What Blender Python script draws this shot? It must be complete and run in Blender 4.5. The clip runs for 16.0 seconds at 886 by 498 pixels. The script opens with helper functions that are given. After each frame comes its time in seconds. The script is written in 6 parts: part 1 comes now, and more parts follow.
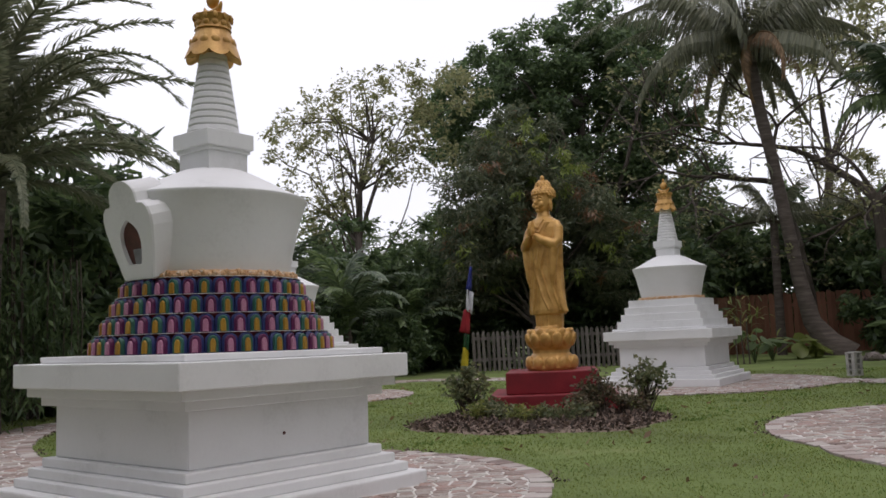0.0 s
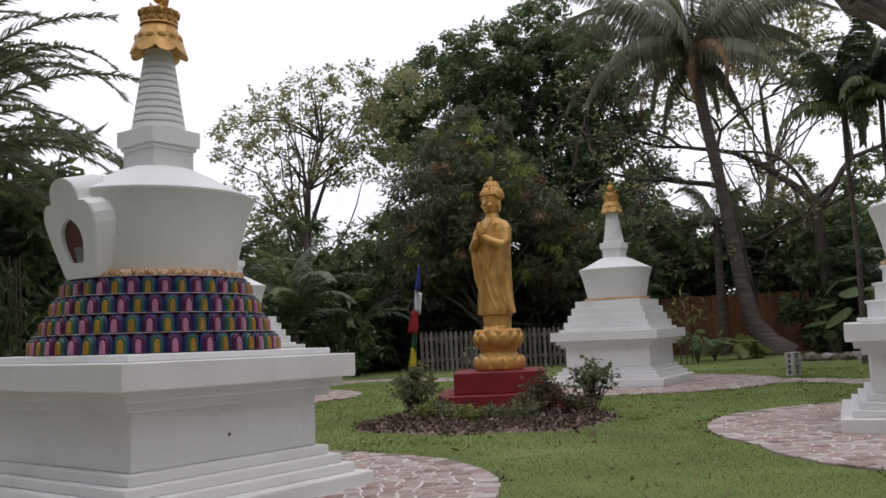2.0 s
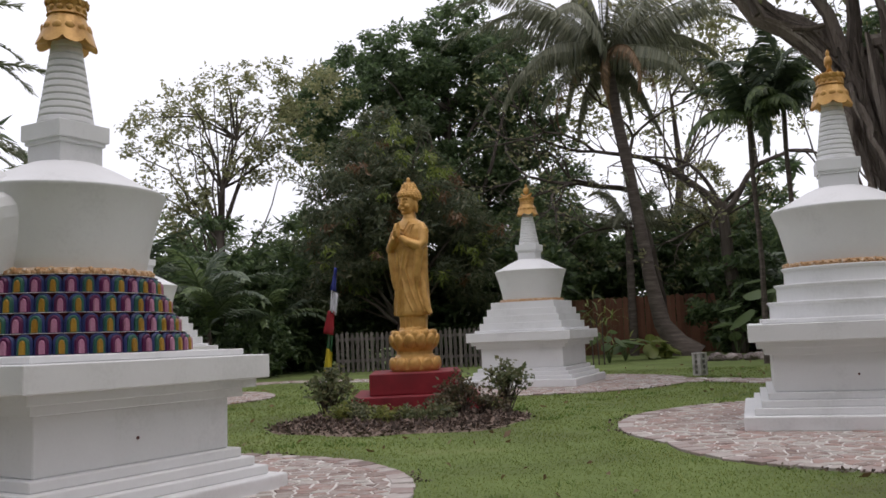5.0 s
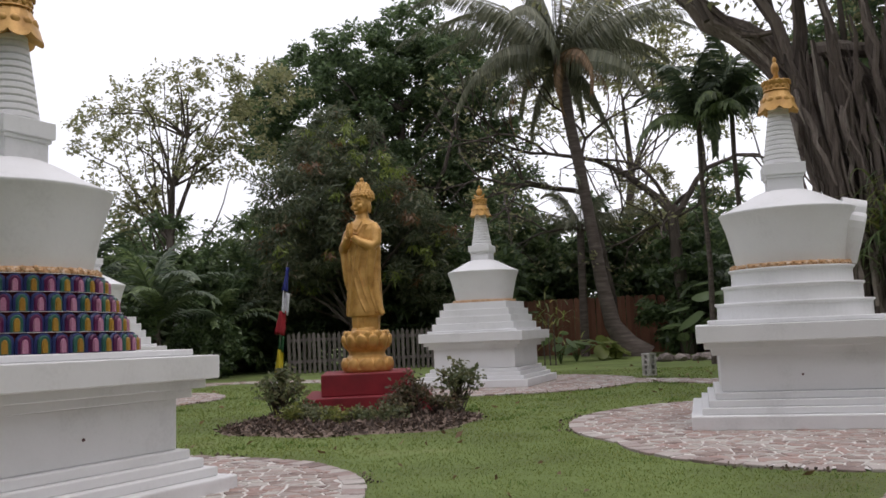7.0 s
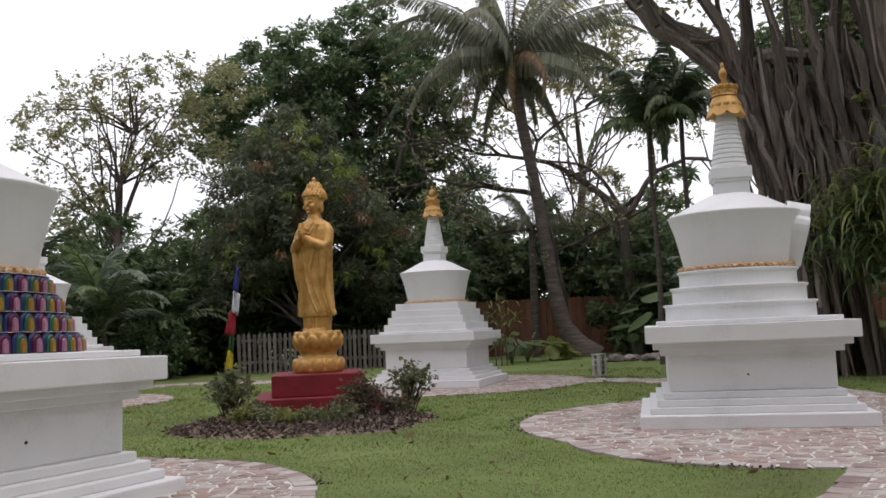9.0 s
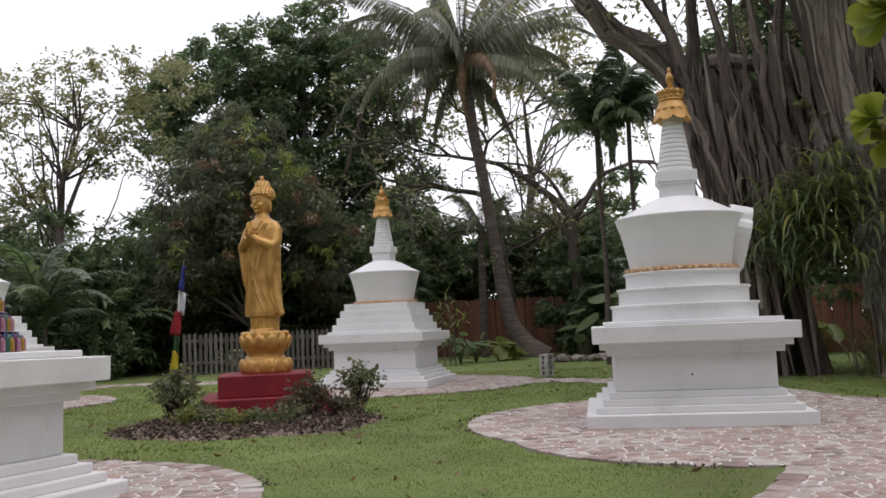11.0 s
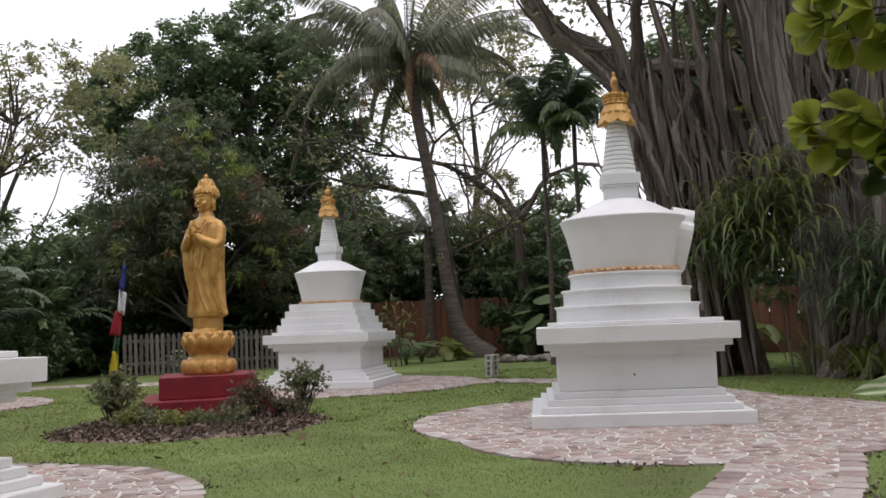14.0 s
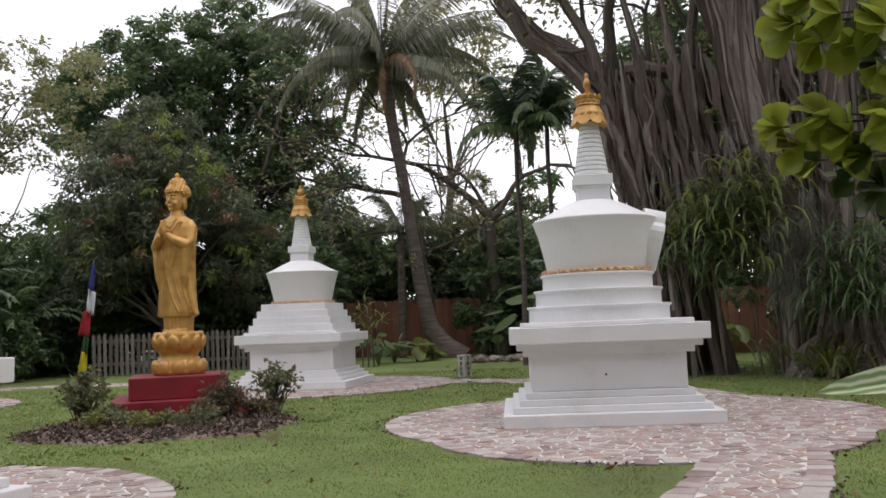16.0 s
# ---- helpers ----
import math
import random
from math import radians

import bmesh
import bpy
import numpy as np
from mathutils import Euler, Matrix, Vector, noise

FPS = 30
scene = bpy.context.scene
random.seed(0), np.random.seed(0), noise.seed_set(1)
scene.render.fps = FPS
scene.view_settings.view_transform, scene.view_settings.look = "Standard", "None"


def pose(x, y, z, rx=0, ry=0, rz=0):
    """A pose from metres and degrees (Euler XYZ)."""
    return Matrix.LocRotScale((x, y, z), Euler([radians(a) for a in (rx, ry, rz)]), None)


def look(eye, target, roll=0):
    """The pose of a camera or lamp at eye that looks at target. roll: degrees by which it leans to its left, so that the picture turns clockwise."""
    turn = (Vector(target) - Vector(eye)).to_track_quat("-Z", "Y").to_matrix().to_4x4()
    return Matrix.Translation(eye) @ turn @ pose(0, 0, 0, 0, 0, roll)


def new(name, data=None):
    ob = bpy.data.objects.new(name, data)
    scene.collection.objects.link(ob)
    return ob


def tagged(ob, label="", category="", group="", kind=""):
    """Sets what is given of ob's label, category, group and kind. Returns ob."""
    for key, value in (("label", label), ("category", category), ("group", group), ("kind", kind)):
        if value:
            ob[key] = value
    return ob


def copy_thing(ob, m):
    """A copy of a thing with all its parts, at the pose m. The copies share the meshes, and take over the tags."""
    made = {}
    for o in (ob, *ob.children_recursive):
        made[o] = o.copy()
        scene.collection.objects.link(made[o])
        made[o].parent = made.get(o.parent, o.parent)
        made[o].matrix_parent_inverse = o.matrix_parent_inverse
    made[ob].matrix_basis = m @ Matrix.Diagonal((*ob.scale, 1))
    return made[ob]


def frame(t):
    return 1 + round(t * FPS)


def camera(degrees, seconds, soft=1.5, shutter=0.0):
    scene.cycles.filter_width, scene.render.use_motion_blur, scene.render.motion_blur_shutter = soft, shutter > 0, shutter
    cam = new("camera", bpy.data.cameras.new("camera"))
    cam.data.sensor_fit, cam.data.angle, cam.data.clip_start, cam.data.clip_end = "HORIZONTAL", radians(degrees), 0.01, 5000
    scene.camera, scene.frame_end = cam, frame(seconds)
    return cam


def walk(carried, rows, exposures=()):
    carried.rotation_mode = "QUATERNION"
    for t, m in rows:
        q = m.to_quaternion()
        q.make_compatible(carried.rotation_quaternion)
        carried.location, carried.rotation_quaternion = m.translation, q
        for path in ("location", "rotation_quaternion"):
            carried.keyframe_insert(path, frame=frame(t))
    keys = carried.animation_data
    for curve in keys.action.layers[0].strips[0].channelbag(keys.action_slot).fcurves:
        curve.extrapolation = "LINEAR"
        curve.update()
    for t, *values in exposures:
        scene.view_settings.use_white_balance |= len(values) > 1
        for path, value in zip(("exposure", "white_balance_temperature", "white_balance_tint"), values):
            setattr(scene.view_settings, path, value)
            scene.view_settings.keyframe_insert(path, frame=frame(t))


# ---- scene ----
cam = camera(52.0, 16.0, soft=1.6)
# seconds, yaw, pitch, roll of a camera that turns on the spot, one metre above the lawn
TURNS = [
    (0, -0.00, 5.47, -2.61),
    (0.5, -0.57, 5.43, -2.60),
    (1, -1.31, 5.41, -2.60),
    (1.5, -2.23, 5.38, -2.56),
    (2, -3.25, 5.35, -2.56),
    (2.5, -4.17, 5.34, -2.59),
    (3, -5.10, 5.29, -2.54),
    (3.5, -5.98, 5.26, -2.60),
    (4, -6.87, 5.23, -2.58),
    (6.5, -10.76, 5.10, -2.50),
    (7, -11.48, 5.08, -2.46),
    (7.5, -12.06, 5.05, -2.45),
    (8, -12.67, 5.04, -2.43),
    (8.5, -13.42, 5.02, -2.44),
    (9, -14.49, 4.99, -2.40),
    (11.5, -18.31, 4.86, -2.31),
    (12, -18.91, 4.84, -2.31),
    (12.5, -19.44, 4.82, -2.29),
    (13, -20.03, 4.81, -2.29),
    (13.5, -20.63, 4.79, -2.26),
    (14, -21.09, 4.78, -2.24),
    (14.5, -21.47, 4.77, -2.25),
    (15, -21.72, 4.76, -2.22),
    (15.5, -22.18, 4.75, -2.20),
    (16, -22.80, 4.73, -2.22),
]
walk(cam, [(t, pose(0, 0, 1.05, 0, 0, yaw) @ pose(0, 0, 0, 90 + pitch, 0, 0) @ pose(0, 0, 0, 0, 0, roll)) for t, yaw, pitch, roll in TURNS],
     exposures=[(0, 0.02, 6500, 17), (9, 0.23, 6520, 17), (16, 0.41, 6540, 17)])

# ---- sky and sun: a bright overcast day ----
world = bpy.data.worlds.new("overcast_sky")
scene.world = world
world.use_nodes = True
wn, wl = world.node_tree.nodes, world.node_tree.links
wn.clear()
sky = wn.new("ShaderNodeTexSky")
sky.sky_type, sky.sun_disc = "NISHITA", False
sky.sun_elevation, sky.sun_rotation = radians(70), radians(135)
sky.air_density, sky.dust_density = 1.0, 4.0
sky_gain = wn.new("ShaderNodeVectorMath")
sky_gain.operation = "SCALE"
sky_gain.inputs["Scale"].default_value = 0.10
cloud_pos = wn.new("ShaderNodeTexCoord")
cloud_noise = wn.new("ShaderNodeTexNoise")
cloud_noise.inputs["Scale"].default_value = 2.2
cloud_noise.inputs["Detail"].default_value = 5
cloud_ramp = wn.new("ShaderNodeValToRGB")
cloud_ramp.color_ramp.elements[0].position, cloud_ramp.color_ramp.elements[0].color = 0.3, (0.92, 0.95, 1.0, 1)
cloud_ramp.color_ramp.elements[1].position, cloud_ramp.color_ramp.elements[1].color = 0.7, (1.07, 1.09, 1.12, 1)
cover = wn.new("ShaderNodeMix")
cover.data_type = "RGBA"
cover.inputs[0].default_value = 0.85
back = wn.new("ShaderNodeBackground")
back.inputs["Strength"].default_value = 1.12
world_out = wn.new("ShaderNodeOutputWorld")
wl.new(sky.outputs[0], sky_gain.inputs[0])
wl.new(cloud_pos.outputs["Generated"], cloud_noise.inputs["Vector"])
wl.new(cloud_noise.outputs["Fac"], cloud_ramp.inputs[0])
wl.new(sky_gain.outputs[0], cover.inputs[6])
wl.new(cloud_ramp.outputs[0], cover.inputs[7])
wl.new(cover.outputs[2], back.inputs["Color"])
wl.new(back.outputs[0], world_out.inputs[0])
sun = new("sun", bpy.data.lights.new("sun", "SUN"))
sun.data.energy, sun.data.angle, sun.data.color = 0.5, radians(25), (1.0, 0.97, 0.92)
sun.matrix_world = look((4, -4, 16), (0, 0, 0))

# ---- materials ----


def shader(name, rough=0.7, metal=0.0):
    m = bpy.data.materials.new(name)
    m.use_nodes = True
    b = m.node_tree.nodes["Principled BSDF"]
    b.inputs["Roughness"].default_value, b.inputs["Metallic"].default_value = rough, metal
    return m, m.node_tree.nodes, m.node_tree.links, b


def ramp_node(n, stops):
    r = n.new("ShaderNodeValToRGB")
    e = r.color_ramp.elements
    while len(e) < len(stops):
        e.new(0.5)
    for el, (p, c) in zip(e, stops):
        el.position, el.color = p, (*c, 1)
    return r


def surface(name, stops, scale=6.0, fine=60.0, rough=0.7, metal=0.0, bump=0.15, depth=0.01, grime=0.25, stretch=(1, 1, 1), per_piece=0.0):
    """Two scales of noise for colour, a fine one for relief; per_piece shifts the colour from piece to piece."""
    m, n, l, b = shader(name, rough, metal)
    co = n.new("ShaderNodeTexCoord")
    mp = n.new("ShaderNodeMapping")
    mp.inputs["Scale"].default_value = stretch
    l.new(co.outputs["Object"], mp.inputs[0])
    big = n.new("ShaderNodeTexNoise")
    big.inputs["Scale"].default_value, big.inputs["Detail"].default_value = scale, 6
    small = n.new("ShaderNodeTexNoise")
    small.inputs["Scale"].default_value, small.inputs["Detail"].default_value = fine, 4
    l.new(mp.outputs[0], big.inputs["Vector"])
    l.new(mp.outputs[0], small.inputs["Vector"])
    mix = n.new("ShaderNodeMath")
    mix.operation = "MULTIPLY_ADD"
    mix.inputs[1].default_value = grime
    l.new(small.outputs["Fac"], mix.inputs[0])
    shift = n.new("ShaderNodeMath")
    shift.operation = "MULTIPLY_ADD"
    shift.inputs[1].default_value, shift.inputs[2].default_value = 1.0 - per_piece * 0.6, -grime * 0.5
    l.new(big.outputs["Fac"], shift.inputs[0])
    last = shift
    if per_piece:
        info = n.new("ShaderNodeObjectInfo")
        geo = n.new("ShaderNodeNewGeometry")
        both = n.new("ShaderNodeMath")
        both.operation = "ADD"
        l.new(info.outputs["Random"], both.inputs[0])
        l.new(geo.outputs["Random Per Island"], both.inputs[1])
        wrap = n.new("ShaderNodeMath")
        wrap.operation = "FRACT"
        l.new(both.outputs[0], wrap.inputs[0])
        piece = n.new("ShaderNodeMath")
        piece.operation = "MULTIPLY_ADD"
        piece.inputs[1].default_value = per_piece
        l.new(wrap.outputs[0], piece.inputs[0])
        l.new(shift.outputs[0], piece.inputs[2])
        less = n.new("ShaderNodeMath")
        less.operation = "SUBTRACT"
        less.inputs[1].default_value = per_piece * 0.2
        l.new(piece.outputs[0], less.inputs[0])
        last = less
    l.new(last.outputs[0], mix.inputs[2])
    r = ramp_node(n, stops)
    l.new(mix.outputs[0], r.inputs[0])
    l.new(r.outputs[0], b.inputs["Base Color"])
    bm = n.new("ShaderNodeBump")
    bm.inputs["Strength"].default_value, bm.inputs["Distance"].default_value = bump, depth
    l.new(small.outputs["Fac"], bm.inputs["Height"])
    l.new(bm.outputs[0], b.inputs["Normal"])
    return m


def leafy(name, stops, rough=0.42, thin=0.48, patch=0.35):
    """A leaf lets some light through; each leaf has its own shade, in patches of a few decimetres."""
    m, n, l, b = shader(name, rough)
    geo = n.new("ShaderNodeNewGeometry")
    co = n.new("ShaderNodeTexCoord")
    big = n.new("ShaderNodeTexNoise")
    big.inputs["Scale"].default_value = 0.9
    l.new(co.outputs["Object"], big.inputs["Vector"])
    a = n.new("ShaderNodeMath")
    a.operation = "MULTIPLY_ADD"
    a.inputs[1].default_value = 1.0 - patch
    s = n.new("ShaderNodeMath")
    s.operation = "MULTIPLY"
    s.inputs[1].default_value = patch
    l.new(big.outputs["Fac"], s.inputs[0])
    l.new(geo.outputs["Random Per Island"], a.inputs[0])
    l.new(s.outputs[0], a.inputs[2])
    r = ramp_node(n, stops)
    l.new(a.outputs[0], r.inputs[0])
    l.new(r.outputs[0], b.inputs["Base Color"])
    b.inputs["Specular IOR Level"].default_value = 0.55
    t = n.new("ShaderNodeBsdfTranslucent")
    l.new(r.outputs[0], t.inputs["Color"])
    x = n.new("ShaderNodeMixShader")
    x.inputs[0].default_value = thin
    l.new(b.outputs[0], x.inputs[1])
    l.new(t.outputs[0], x.inputs[2])
    l.new(x.outputs[0], n["Material Output"].inputs["Surface"])
    return m


WHITE = surface("white_paint", [(0.22, (0.64, 0.64, 0.635)), (0.45, (0.755, 0.755, 0.755)), (0.8, (0.80, 0.80, 0.805))], 2.2, 38, 0.55, bump=0.12, depth=0.004, grime=0.3)
WREATH = surface("faded_gilding", [(0.3, (0.40, 0.20, 0.08)), (0.52, (0.58, 0.35, 0.17)), (0.72, (0.72, 0.62, 0.52))], 22, 90, 0.6, bump=0.2, grime=0.5)
GOLD = surface("gold_paint", [(0.25, (0.36, 0.18, 0.04)), (0.5, (0.56, 0.31, 0.085)), (0.8, (0.66, 0.40, 0.13))], 9, 70, 0.42, 0.25, 0.25, 0.004)
RED = surface("red_paint", [(0.25, (0.15, 0.010, 0.016)), (0.6, (0.22, 0.014, 0.022)), (0.85, (0.27, 0.025, 0.03))], 4, 50, 0.5, bump=0.15, depth=0.004)
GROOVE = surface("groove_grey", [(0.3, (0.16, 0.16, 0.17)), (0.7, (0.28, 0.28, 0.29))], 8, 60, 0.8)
NICHE = surface("niche_wood", [(0.3, (0.05, 0.012, 0.01)), (0.7, (0.12, 0.03, 0.025))], 12, 80, 0.5)
P_BLUE = surface("petal_blue", [(0.3, (0.018, 0.026, 0.10)), (0.7, (0.035, 0.05, 0.17))], 14, 90, 0.45, bump=0.1, per_piece=0.2)
P_GREEN = surface("petal_green", [(0.3, (0.015, 0.074, 0.056)), (0.7, (0.033, 0.133, 0.089))], 14, 90, 0.45, bump=0.1, per_piece=0.2)
P_YELLOW = surface("petal_yellow", [(0.3, (0.266, 0.126, 0.011)), (0.7, (0.370, 0.215, 0.022))], 14, 90, 0.45, bump=0.1, per_piece=0.2)
P_WINE = surface("petal_wine", [(0.3, (0.067, 0.006, 0.044)), (0.7, (0.126, 0.012, 0.074))], 14, 90, 0.45, bump=0.1, per_piece=0.2)
P_PINK = surface("petal_pink", [(0.3, (0.333, 0.126, 0.207)), (0.7, (0.459, 0.222, 0.311))], 14, 90, 0.45, bump=0.1, per_piece=0.2)
P_RED = surface("tier_red", [(0.3, (0.096, 0.004, 0.015)), (0.7, (0.163, 0.009, 0.022))], 14, 90, 0.5)
PAVER = surface("flagstone", [(0.06, (0.16, 0.115, 0.10)), (0.22, (0.31, 0.235, 0.205)), (0.42, (0.40, 0.355, 0.325)), (0.58, (0.36, 0.235, 0.20)), (0.76, (0.45, 0.42, 0.385)), (0.95, (0.52, 0.49, 0.45))], 7, 60, 0.85, bump=0.5, depth=0.01, grime=0.25, per_piece=0.7)
MORTAR = surface("mortar", [(0.3, (0.56, 0.53, 0.50)), (0.7, (0.72, 0.69, 0.66))], 5, 60, 0.9, bump=0.4)
SOIL = surface("lawn_soil", [(0.2, (0.09, 0.10, 0.035)), (0.45, (0.12, 0.165, 0.042)), (0.6, (0.145, 0.20, 0.05)), (0.85, (0.22, 0.21, 0.09))], 0.7, 22, 0.95, bump=0.6, depth=0.03, grime=0.5)
MULCH = surface("bark_mulch", [(0.2, (0.052, 0.038, 0.030)), (0.5, (0.125, 0.090, 0.072)), (0.8, (0.27, 0.20, 0.16))], 9, 60, 0.95, bump=0.6, depth=0.02, per_piece=0.7)
BARK = surface("bark", [(0.25, (0.035, 0.027, 0.021)), (0.5, (0.085, 0.068, 0.055)), (0.8, (0.16, 0.135, 0.115))], 3, 26, 0.95, bump=0.8, depth=0.03, stretch=(1, 1, 0.25))
ROOT = surface("aerial_root_bark", [(0.1, (0.045, 0.035, 0.029)), (0.4, (0.125, 0.098, 0.082)), (0.7, (0.225, 0.185, 0.158)), (0.95, (0.36, 0.32, 0.28))], 2.2, 24, 0.95, bump=1.0, depth=0.06, grime=0.5, stretch=(1, 1, 0.14), per_piece=0.6)
PALM_BARK = surface("palm_bark", [(0.25, (0.055, 0.043, 0.036)), (0.55, (0.115, 0.092, 0.078)), (0.85, (0.20, 0.168, 0.145))], 4, 14, 0.95, bump=0.7, depth=0.03, stretch=(0.5, 0.5, 3))
FENCE_WOOD = surface("fence_wood", [(0.2, (0.115, 0.047, 0.026)), (0.5, (0.202, 0.086, 0.053)), (0.8, (0.259, 0.122, 0.075))], 2.5, 30, 0.85, bump=0.5, stretch=(3, 3, 0.3), per_piece=0.4)
GREY_WOOD = surface("grey_wood", [(0.2, (0.075, 0.064, 0.058)), (0.5, (0.135, 0.116, 0.106)), (0.8, (0.21, 0.185, 0.17))], 3, 30, 0.9, bump=0.5, stretch=(3, 3, 0.3), per_piece=0.4)
CONCRETE = surface("concrete", [(0.2, (0.26, 0.25, 0.23)), (0.5, (0.40, 0.39, 0.36)), (0.8, (0.52, 0.50, 0.47))], 6, 50, 0.9, bump=0.5)
STONE = surface("pale_rock", [(0.2, (0.16, 0.13, 0.12)), (0.5, (0.32, 0.27, 0.25)), (0.8, (0.50, 0.45, 0.42))], 5, 40, 0.9, bump=0.7, depth=0.02, per_piece=0.6)
MOSS = surface("hanging_moss", [(0.2, (0.09, 0.085, 0.075)), (0.5, (0.17, 0.165, 0.145)), (0.8, (0.26, 0.25, 0.22))], 6, 60, 0.95, bump=0.3)


def cloth(name, c):
    return surface(name, [(0.3, tuple(v * 0.75 for v in c)), (0.7, c)], 6, 120, 0.85, bump=0.2, depth=0.003)


L_GRASS = leafy("grass_blade", [(0.05, (0.113, 0.152, 0.035)), (0.4, (0.175, 0.235, 0.050)), (0.75, (0.268, 0.304, 0.071)), (0.97, (0.516, 0.350, 0.142))], 0.6, 0.3, 0.5)
L_DARK = leafy("dark_leaf", [(0.1, (0.055, 0.087, 0.046)), (0.5, (0.106, 0.164, 0.070)), (0.9, (0.183, 0.251, 0.102))])
L_MANGO = leafy("mango_leaf", [(0.08, (0.067, 0.087, 0.052)), (0.5, (0.123, 0.153, 0.084)), (0.8, (0.186, 0.191, 0.105)), (0.96, (0.340, 0.191, 0.146))], 0.45)
L_YOUNG = leafy("young_leaf", [(0.1, (0.140, 0.200, 0.040)), (0.6, (0.220, 0.280, 0.060)), (0.95, (0.300, 0.320, 0.090))])
L_RUSTY = leafy("rusty_leaf", [(0.1, (0.130, 0.070, 0.035)), (0.9, (0.240, 0.140, 0.070))])
L_LIGHT = leafy("light_leaf", [(0.1, (0.16, 0.18, 0.08)), (0.5, (0.27, 0.28, 0.13)), (0.9, (0.40, 0.37, 0.20))], 0.42, 0.55)
L_MID = leafy("mid_leaf", [(0.1, (0.077, 0.114, 0.054)), (0.5, (0.140, 0.199, 0.082)), (0.9, (0.228, 0.294, 0.122))])
L_PALM = leafy("palm_leaflet", [(0.1, (0.105, 0.122, 0.070)), (0.5, (0.176, 0.187, 0.119)), (0.9, (0.281, 0.281, 0.177))], 0.45, 0.3)
L_DATE = leafy("date_leaflet", [(0.1, (0.125, 0.150, 0.085)), (0.5, (0.215, 0.235, 0.150)), (0.9, (0.33, 0.33, 0.22))], 0.4, 0.45)
L_PALM_DARK = leafy("dark_palm_leaflet", [(0.1, (0.045, 0.072, 0.045)), (0.6, (0.096, 0.133, 0.074)), (0.95, (0.176, 0.212, 0.120))], 0.4, 0.25)
L_PALM_DRY = leafy("dry_palm_leaflet", [(0.1, (0.145, 0.089, 0.046)), (0.6, (0.246, 0.155, 0.077)), (0.95, (0.363, 0.239, 0.138))], 0.6, 0.3)
L_FERN = leafy("fern_leaf", [(0.1, (0.108, 0.142, 0.045)), (0.5, (0.195, 0.230, 0.061)), (0.9, (0.370, 0.346, 0.106))])
L_BROAD = leafy("broad_leaf", [(0.08, (0.13, 0.17, 0.03)), (0.4, (0.27, 0.32, 0.045)), (0.75, (0.40, 0.43, 0.08)), (0.92, (0.44, 0.36, 0.09)), (0.99, (0.32, 0.20, 0.08))], 0.35, 0.6, 0.3)
L_SHRUB = leafy("shrub_leaf", [(0.1, (0.078, 0.105, 0.048)), (0.5, (0.158, 0.180, 0.084)), (0.8, (0.237, 0.231, 0.120)), (0.97, (0.424, 0.169, 0.144))])

L_REDDISH = leafy("reddish_leaf", [(0.1, (0.06, 0.062, 0.034)), (0.5, (0.125, 0.115, 0.06)), (0.8, (0.19, 0.125, 0.08)), (0.97, (0.33, 0.14, 0.12))])

# ---- mesh helpers ----


class Build:
    """Gathers vertices and faces of one mesh."""

    def __init__(self):
        self.v, self.f, self.m = [], [], []

    def add(self, verts, faces, mat=0):
        o = len(self.v)
        self.v.extend(tuple(map(float, p)) for p in verts)
        self.f.extend(tuple(i + o for i in q) for q in faces)
        self.m.extend([mat] * len(faces))
        return self

    def mesh(self, name, mats, smooth=False):
        me = bpy.data.meshes.new(name)
        me.from_pydata(self.v, [], self.f)
        for x in mats:
            me.materials.append(x)
        if len(mats) > 1:
            me.polygons.foreach_set("material_index", self.m)
        if smooth:
            me.polygons.foreach_set("use_smooth", [True] * len(self.f))
            me.set_sharp_from_angle(angle=radians(38))
        me.update()
        return me


def part(name, me, parent, label="", m=None):
    ob = new(name, me)
    ob.parent = parent
    if m is not None:
        ob.matrix_basis = m
    if label:
        tagged(ob, label)
    return ob


def thing(name, label, category, m=None, group="", kind="", me=None):
    ob = tagged(new(name, me), label, category, group, kind)
    if m is not None:
        ob.matrix_basis = m
    return ob


def tube(b, pts, radii, sides=8, mat=0, cap=True):
    pts = [Vector(p) for p in pts]
    n = len(pts)
    if not hasattr(radii, "__len__"):
        radii = [radii] * n
    verts, faces = [], []
    side = None
    for i, p in enumerate(pts):
        d = (pts[min(i + 1, n - 1)] - pts[max(i - 1, 0)]).normalized()
        if side is None:
            side = d.orthogonal().normalized()
        side = (side - d * side.dot(d)).normalized()
        up = d.cross(side)
        for k in range(sides):
            a = 2 * math.pi * k / sides
            verts.append(p + (side * math.cos(a) + up * math.sin(a)) * radii[i])
    for i in range(n - 1):
        for k in range(sides):
            q = (k + 1) % sides
            faces.append((i * sides + k, i * sides + q, (i + 1) * sides + q, (i + 1) * sides + k))
    if cap:
        faces.append(tuple(range(sides - 1, -1, -1)))
        faces.append(tuple((n - 1) * sides + k for k in range(sides)))
    b.add(verts, faces, mat)


def lathe(b, prof, n=48, mat=0, wave=None):
    """prof: (radius, height) from below upwards; closed at both ends."""
    verts, faces = [], []
    for j, (r, z) in enumerate(prof):
        for k in range(n):
            a = 2 * math.pi * k / n
            rr, zz = (r, z) if wave is None else wave(r, z, a, j)
            verts.append((rr * math.cos(a), rr * math.sin(a), zz))
    for j in range(len(prof) - 1):
        for k in range(n):
            q = (k + 1) % n
            faces.append((j * n + k, j * n + q, (j + 1) * n + q, (j + 1) * n + k))
    faces.append(tuple(range(n - 1, -1, -1)))
    faces.append(tuple((len(prof) - 1) * n + k for k in range(n)))
    b.add(verts, faces, mat)


